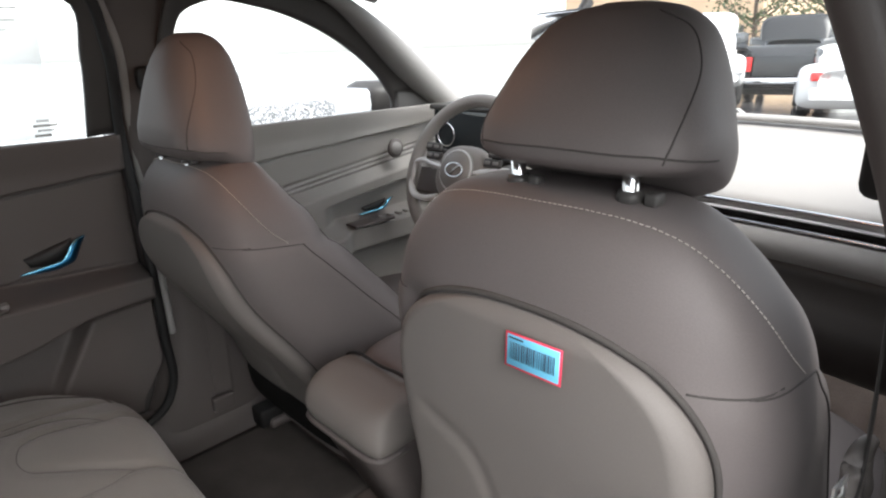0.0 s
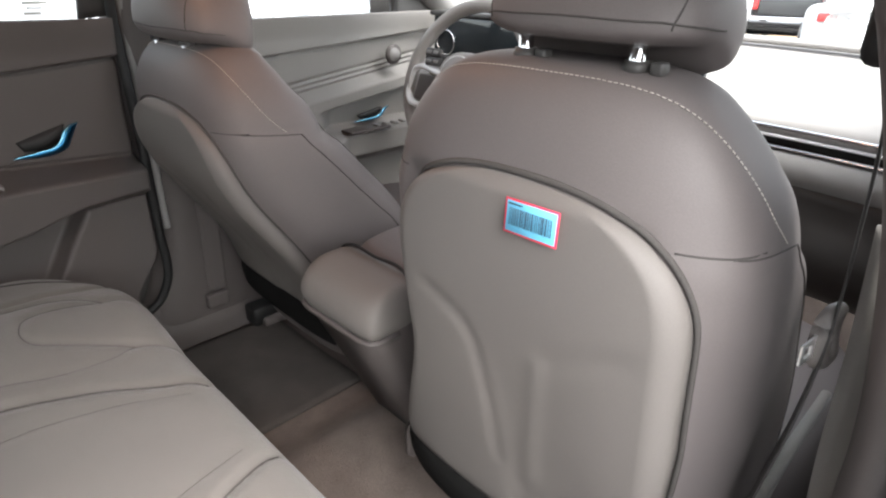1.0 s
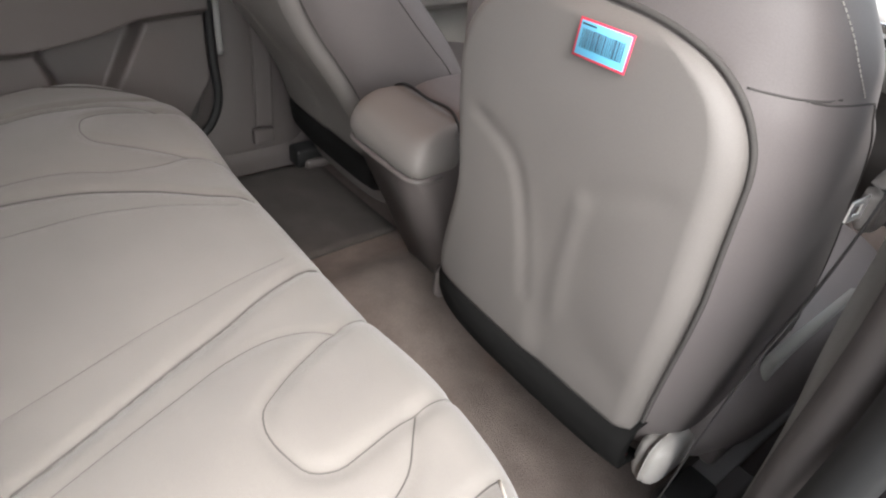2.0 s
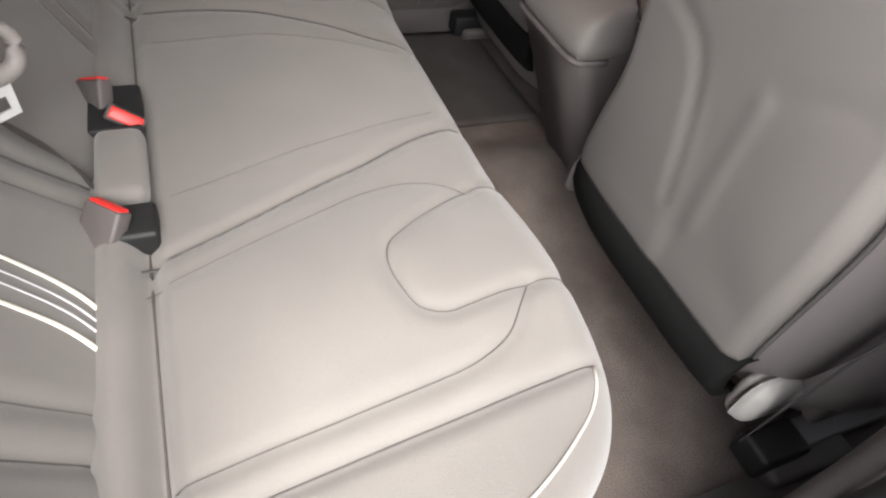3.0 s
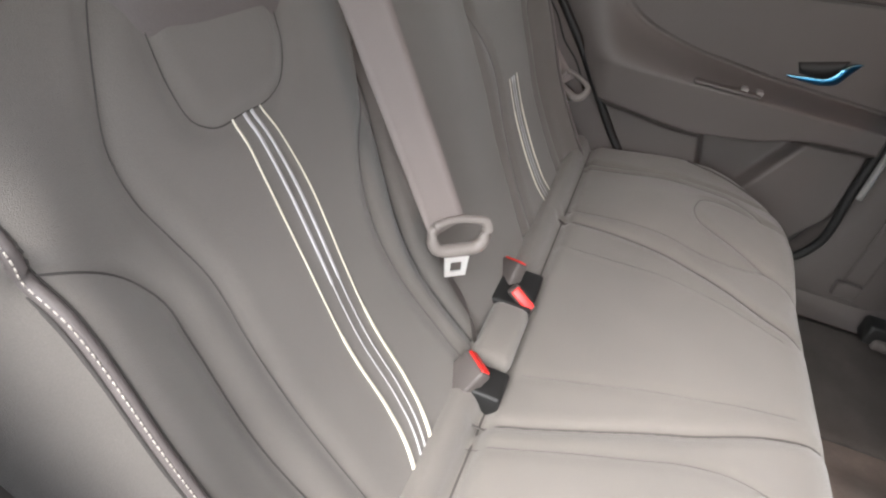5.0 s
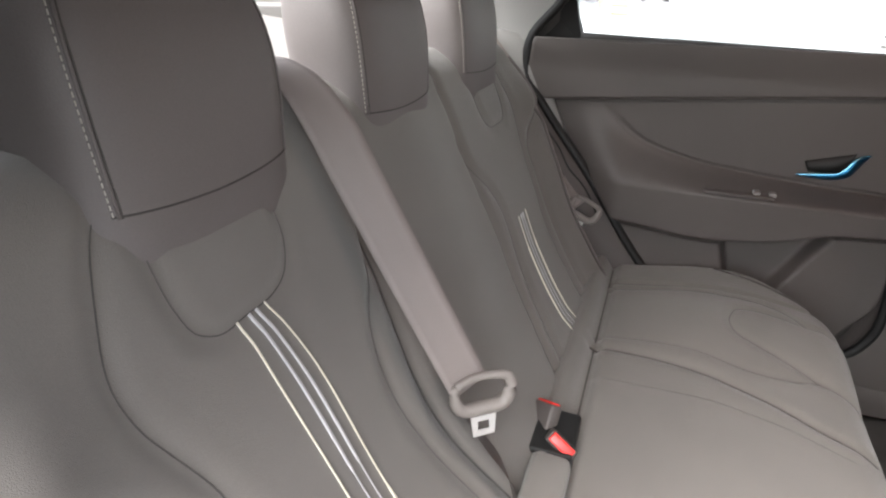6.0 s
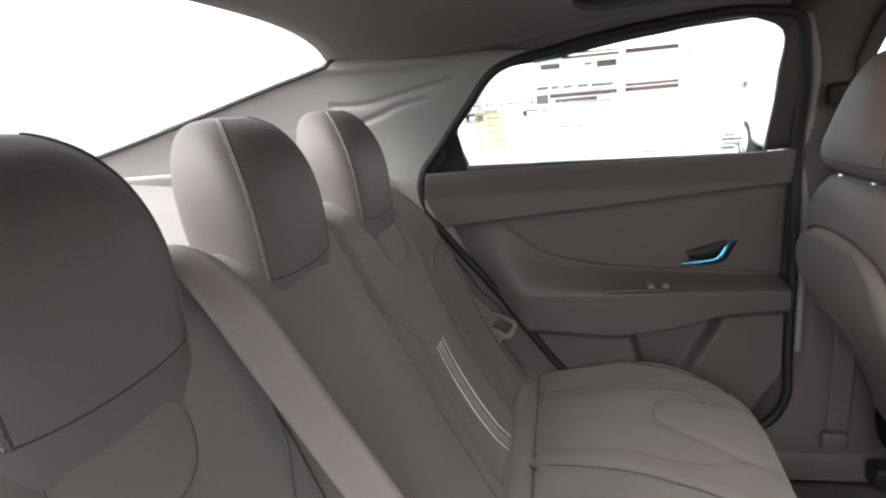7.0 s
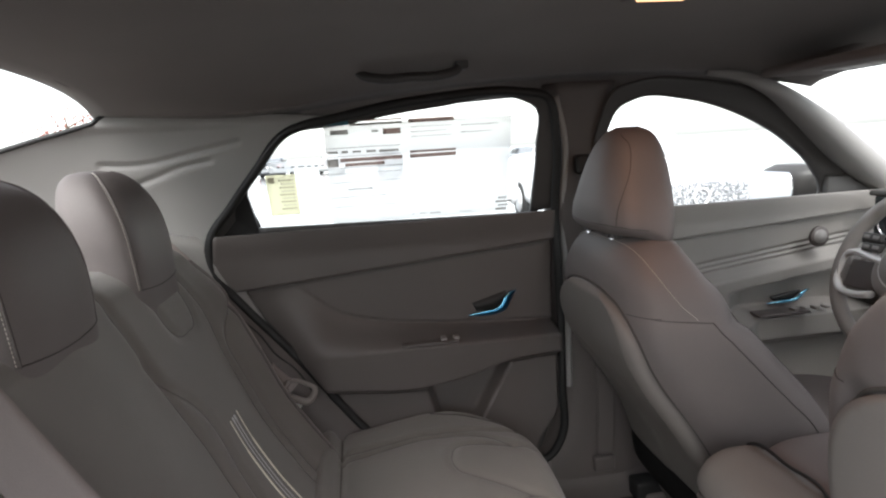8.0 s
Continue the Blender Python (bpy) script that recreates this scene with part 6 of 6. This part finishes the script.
def saloon(paint, label, m, name="parked_car", panes=CAR_GLASS):
    t = thing(name, label, "car", "parked vehicles")
    t.matrix_basis = m
    hull("body", [(-2.3, 0.66, 0.45, 0.92, 4), (-2.15, 0.84, 0.30, 1.0, 5), (-1.2, 0.90, 0.24, 0.98, 6), (0.6, 0.91, 0.22, 0.95, 6), (1.6, 0.88, 0.24, 0.86, 5), (2.15, 0.78, 0.28, 0.74, 4), (2.3, 0.6, 0.36, 0.62, 3)], paint, t)
    hull("roof", [(-1.75, 0.60, 0.9, 1.02, 4), (-1.0, 0.68, 0.9, 1.38, 4), (-0.2, 0.70, 0.9, 1.45, 4), (0.35, 0.68, 0.9, 1.38, 4), (1.2, 0.64, 0.88, 0.96, 4)], paint, t, "painted roof")
    hull("glasshouse", [(-1.72, 0.52, 0.94, 1.03, 4), (-1.05, 0.70, 0.95, 1.34, 5), (-0.2, 0.72, 0.95, 1.38, 5), (0.45, 0.69, 0.95, 1.33, 5), (1.16, 0.58, 0.92, 0.99, 4)], panes, t, "car windows")
    block("rear_bumper", (-0.8, -2.36, 0.34), (0.8, -2.2, 0.58), paint, t, "painted bumper", 0.05)
    block("number_plate", (-0.26, -2.34, 0.70), (0.26, -2.26, 0.80), LAMP_CLEAR, t, "blank plate", 0.01)
    for s in (-1, 1):
        block("tail_light", (s * 0.62 - 0.18, -2.30, 0.72), (s * 0.62 + 0.18, -2.12, 0.88), LAMP_RED, t, "red tail light", 0.03)
        block("headlight", (s * 0.62 - 0.15, 2.04, 0.56), (s * 0.62 + 0.15, 2.24, 0.70), LAMP_CLEAR, t, "clear headlight", 0.03)
    wheels(t, 0.80, (-1.38, 1.40), 0.33)
    return t


def speckled(name, base, fleck, amount, scale):
    """Dark mesh or paint flecked with wet snow."""
    m, nt, b = nodes_of(name)
    co, n, ramp, mix = (nt.nodes.new("ShaderNode" + k) for k in ("TexCoord", "TexNoise", "ValToRGB", "MixRGB"))
    n.inputs["Scale"].default_value, n.inputs["Detail"].default_value = scale, 3
    ramp.color_ramp.elements[0].position, ramp.color_ramp.elements[1].position = amount, amount + 0.04
    nt.links.new(co.outputs["Object"], n.inputs["Vector"])
    nt.links.new(n.outputs["Fac"], ramp.inputs[0])
    nt.links.new(ramp.outputs[0], mix.inputs[0])
    mix.inputs[1].default_value, mix.inputs[2].default_value = (*base, 1), (*fleck, 1)
    nt.links.new(mix.outputs[0], b.inputs["Base Color"])
    b.inputs["Roughness"].default_value = 0.5
    return m


GRILLE = speckled("snowy_grille_mesh", (0.10, 0.105, 0.11), (0.42, 0.43, 0.45), 0.50, 60)
pickup(CAR_BLACK, "black crew-cab pickup truck parked on the wet lot", Matrix.Translation((-5.6, 21.5, lot_z(21.5))) @ pose(0, 0, 0, -2.3, 0, 14))
pickup(CAR_WHITE, "white pickup truck parked facing the lot", Matrix.Translation((-7.0, 18.0, lot_z(18.0))) @ pose(0, 0, 0, 2.3, 0, 205))
saloon(CAR_WHITE, "white saloon car parked on the wet lot", Matrix.Translation((-2.9, 16.2, lot_z(16.2))) @ pose(0, 0, 0, -2.3, 0, 18))
suv = saloon(CAR_WHITE, "white car with a snow-flecked dark grille facing the lane", Matrix.Translation((-7.3, 3.75, 0)) @ pose(0, 0, 0, 0, 0, -90), panes=CAR_GLASS_PALE)
block("grille", (-0.62, 2.20, 0.42), (0.62, 2.31, 0.71), GRILLE, suv, "snow-flecked dark mesh grille", 0.03)
ring_at = np.linspace(0, 2 * math.pi, 25)[:-1]
solid("badge_ring", *tube_data([(0.085 * math.cos(t), 2.32, 0.56 + 0.085 * math.sin(t)) for t in ring_at], 0.014, 6, close=True), LAMP_CLEAR, suv, "plain round badge ring")
for k, (x, y, p, a) in enumerate(((-46, -5.5, CAR_GREY, 84), (-47, -1.5, CAR_WHITE, 95), (-46, 3.0, CAR_BLACK, 88), (-44, 13, CAR_GREY, 92))):
    saloon(p, "far parked car across the wet lot", Matrix.Translation((x, y, lot_z(y))) @ pose(0, 0, 0, 0, 0, a))


def building(label, x0, x1, y0, y1, h, wall):
    b = thing("shop_building", label, "building", "buildings", at=(0, 0, lot_z(y0)))
    block("wall", (x0, y0, 0), (x1, y1, h), wall, b, "", 0.03)
    block("roof", (x0 - 0.3, y0 - 0.3, h), (x1 + 0.3, y1 + 0.3, h + 0.35), TRIM_DARK, b, "dark flat roof edge", 0.05)
    n = int((x1 - x0) / 3.2)
    for k in range(n):
        x = x0 + (k + 0.5) * (x1 - x0) / n
        w = block("window", (x - 1.1, y0 - 0.06, 0.5), (x + 1.1, y0 + 0.04, 2.9), TRIM_DARK, b, "dark framed shop window", 0.03)
        block("pane", (x - 1.0, y0 - 0.08, 0.6), (x + 1.0, y0 - 0.05, 2.8), CAR_GLASS, w, "", 0.01)
    return b


building("ochre stucco shop building behind the car park", -22, -10.6, 33, 45, 7.5, WALL)


def tree(x, y, h, spread, leaf, label, seed, count=900):
    rnd = random.Random(seed)
    t = thing("tree", label, "tree", "trees")
    t.location = (x, y, lot_z(y))
    pts = curve_pts([(0, 0, 0), (0.05, 0.03, h * 0.3), (-0.06, 0.05, h * 0.65), (0.02, 0, h * 0.9)], 14)
    V, F = tube_data(pts, np.linspace(0.16, 0.03, 14), 10)
    V, F = list(V), list(F)
    tips = []
    for k in range(16):
        a, z = rnd.uniform(0, 6.28), h * rnd.uniform(0.35, 0.85)
        reach = spread * rnd.uniform(0.5, 1.0) * (1.1 - 0.5 * abs(z / h - 0.55))
        end = (reach * math.cos(a), reach * math.sin(a), z + h * rnd.uniform(0.05, 0.25))
        line = curve_pts([(0, 0, z), (end[0] * 0.5, end[1] * 0.5, z + (end[2] - z) * 0.35), end], 8)
        v, f = tube_data(line, np.linspace(0.05, 0.01, 8), 6)
        F += [tuple(i + len(V) for i in q) for q in f]
        V += list(v)
        tips += list(line[3:])
    solid("trunk", V, F, BARK, t, "brown tapered trunk and limbs")
    V, F = [], []
    for _ in range(count):
        p = np.array(rnd.choice(tips)) + np.array([rnd.gauss(0, 0.35), rnd.gauss(0, 0.35), rnd.gauss(0, 0.3)])
        a, b = np.array([rnd.gauss(0, 1) for _ in range(3)]), np.array([rnd.gauss(0, 1) for _ in range(3)])
        a /= np.linalg.norm(a)
        b = np.cross(a, b)
        b /= np.linalg.norm(b)
        s = rnd.uniform(0.07, 0.14)
        i = len(V)
        V += [p - a * s, p + b * s * 0.5, p + a * s, p - b * s * 0.5]
        F.append((i, i + 1, i + 2, i + 3))
    crown = solid("crown", V, F, leaf, t, "loose leafy crown")
    tagged(crown, kind="stuff")
    return t


tree(-5.6, 26.0, 6.5, 2.6, LEAF, "leafy green tree behind the parked trucks", 3, 1600)
tree(-9.5, 29.0, 6.0, 2.4, LEAF, "leafy green tree beside the building", 5, 1200)
tree(-37.0, -13.2, 5.6, 2.6, LEAF_RED, "red-leaved tree far across the lot", 8, 900)
tree(-38.5, -16.5, 5.2, 2.8, LEAF_RED, "red-leaved tree far across the lot", 9, 900)
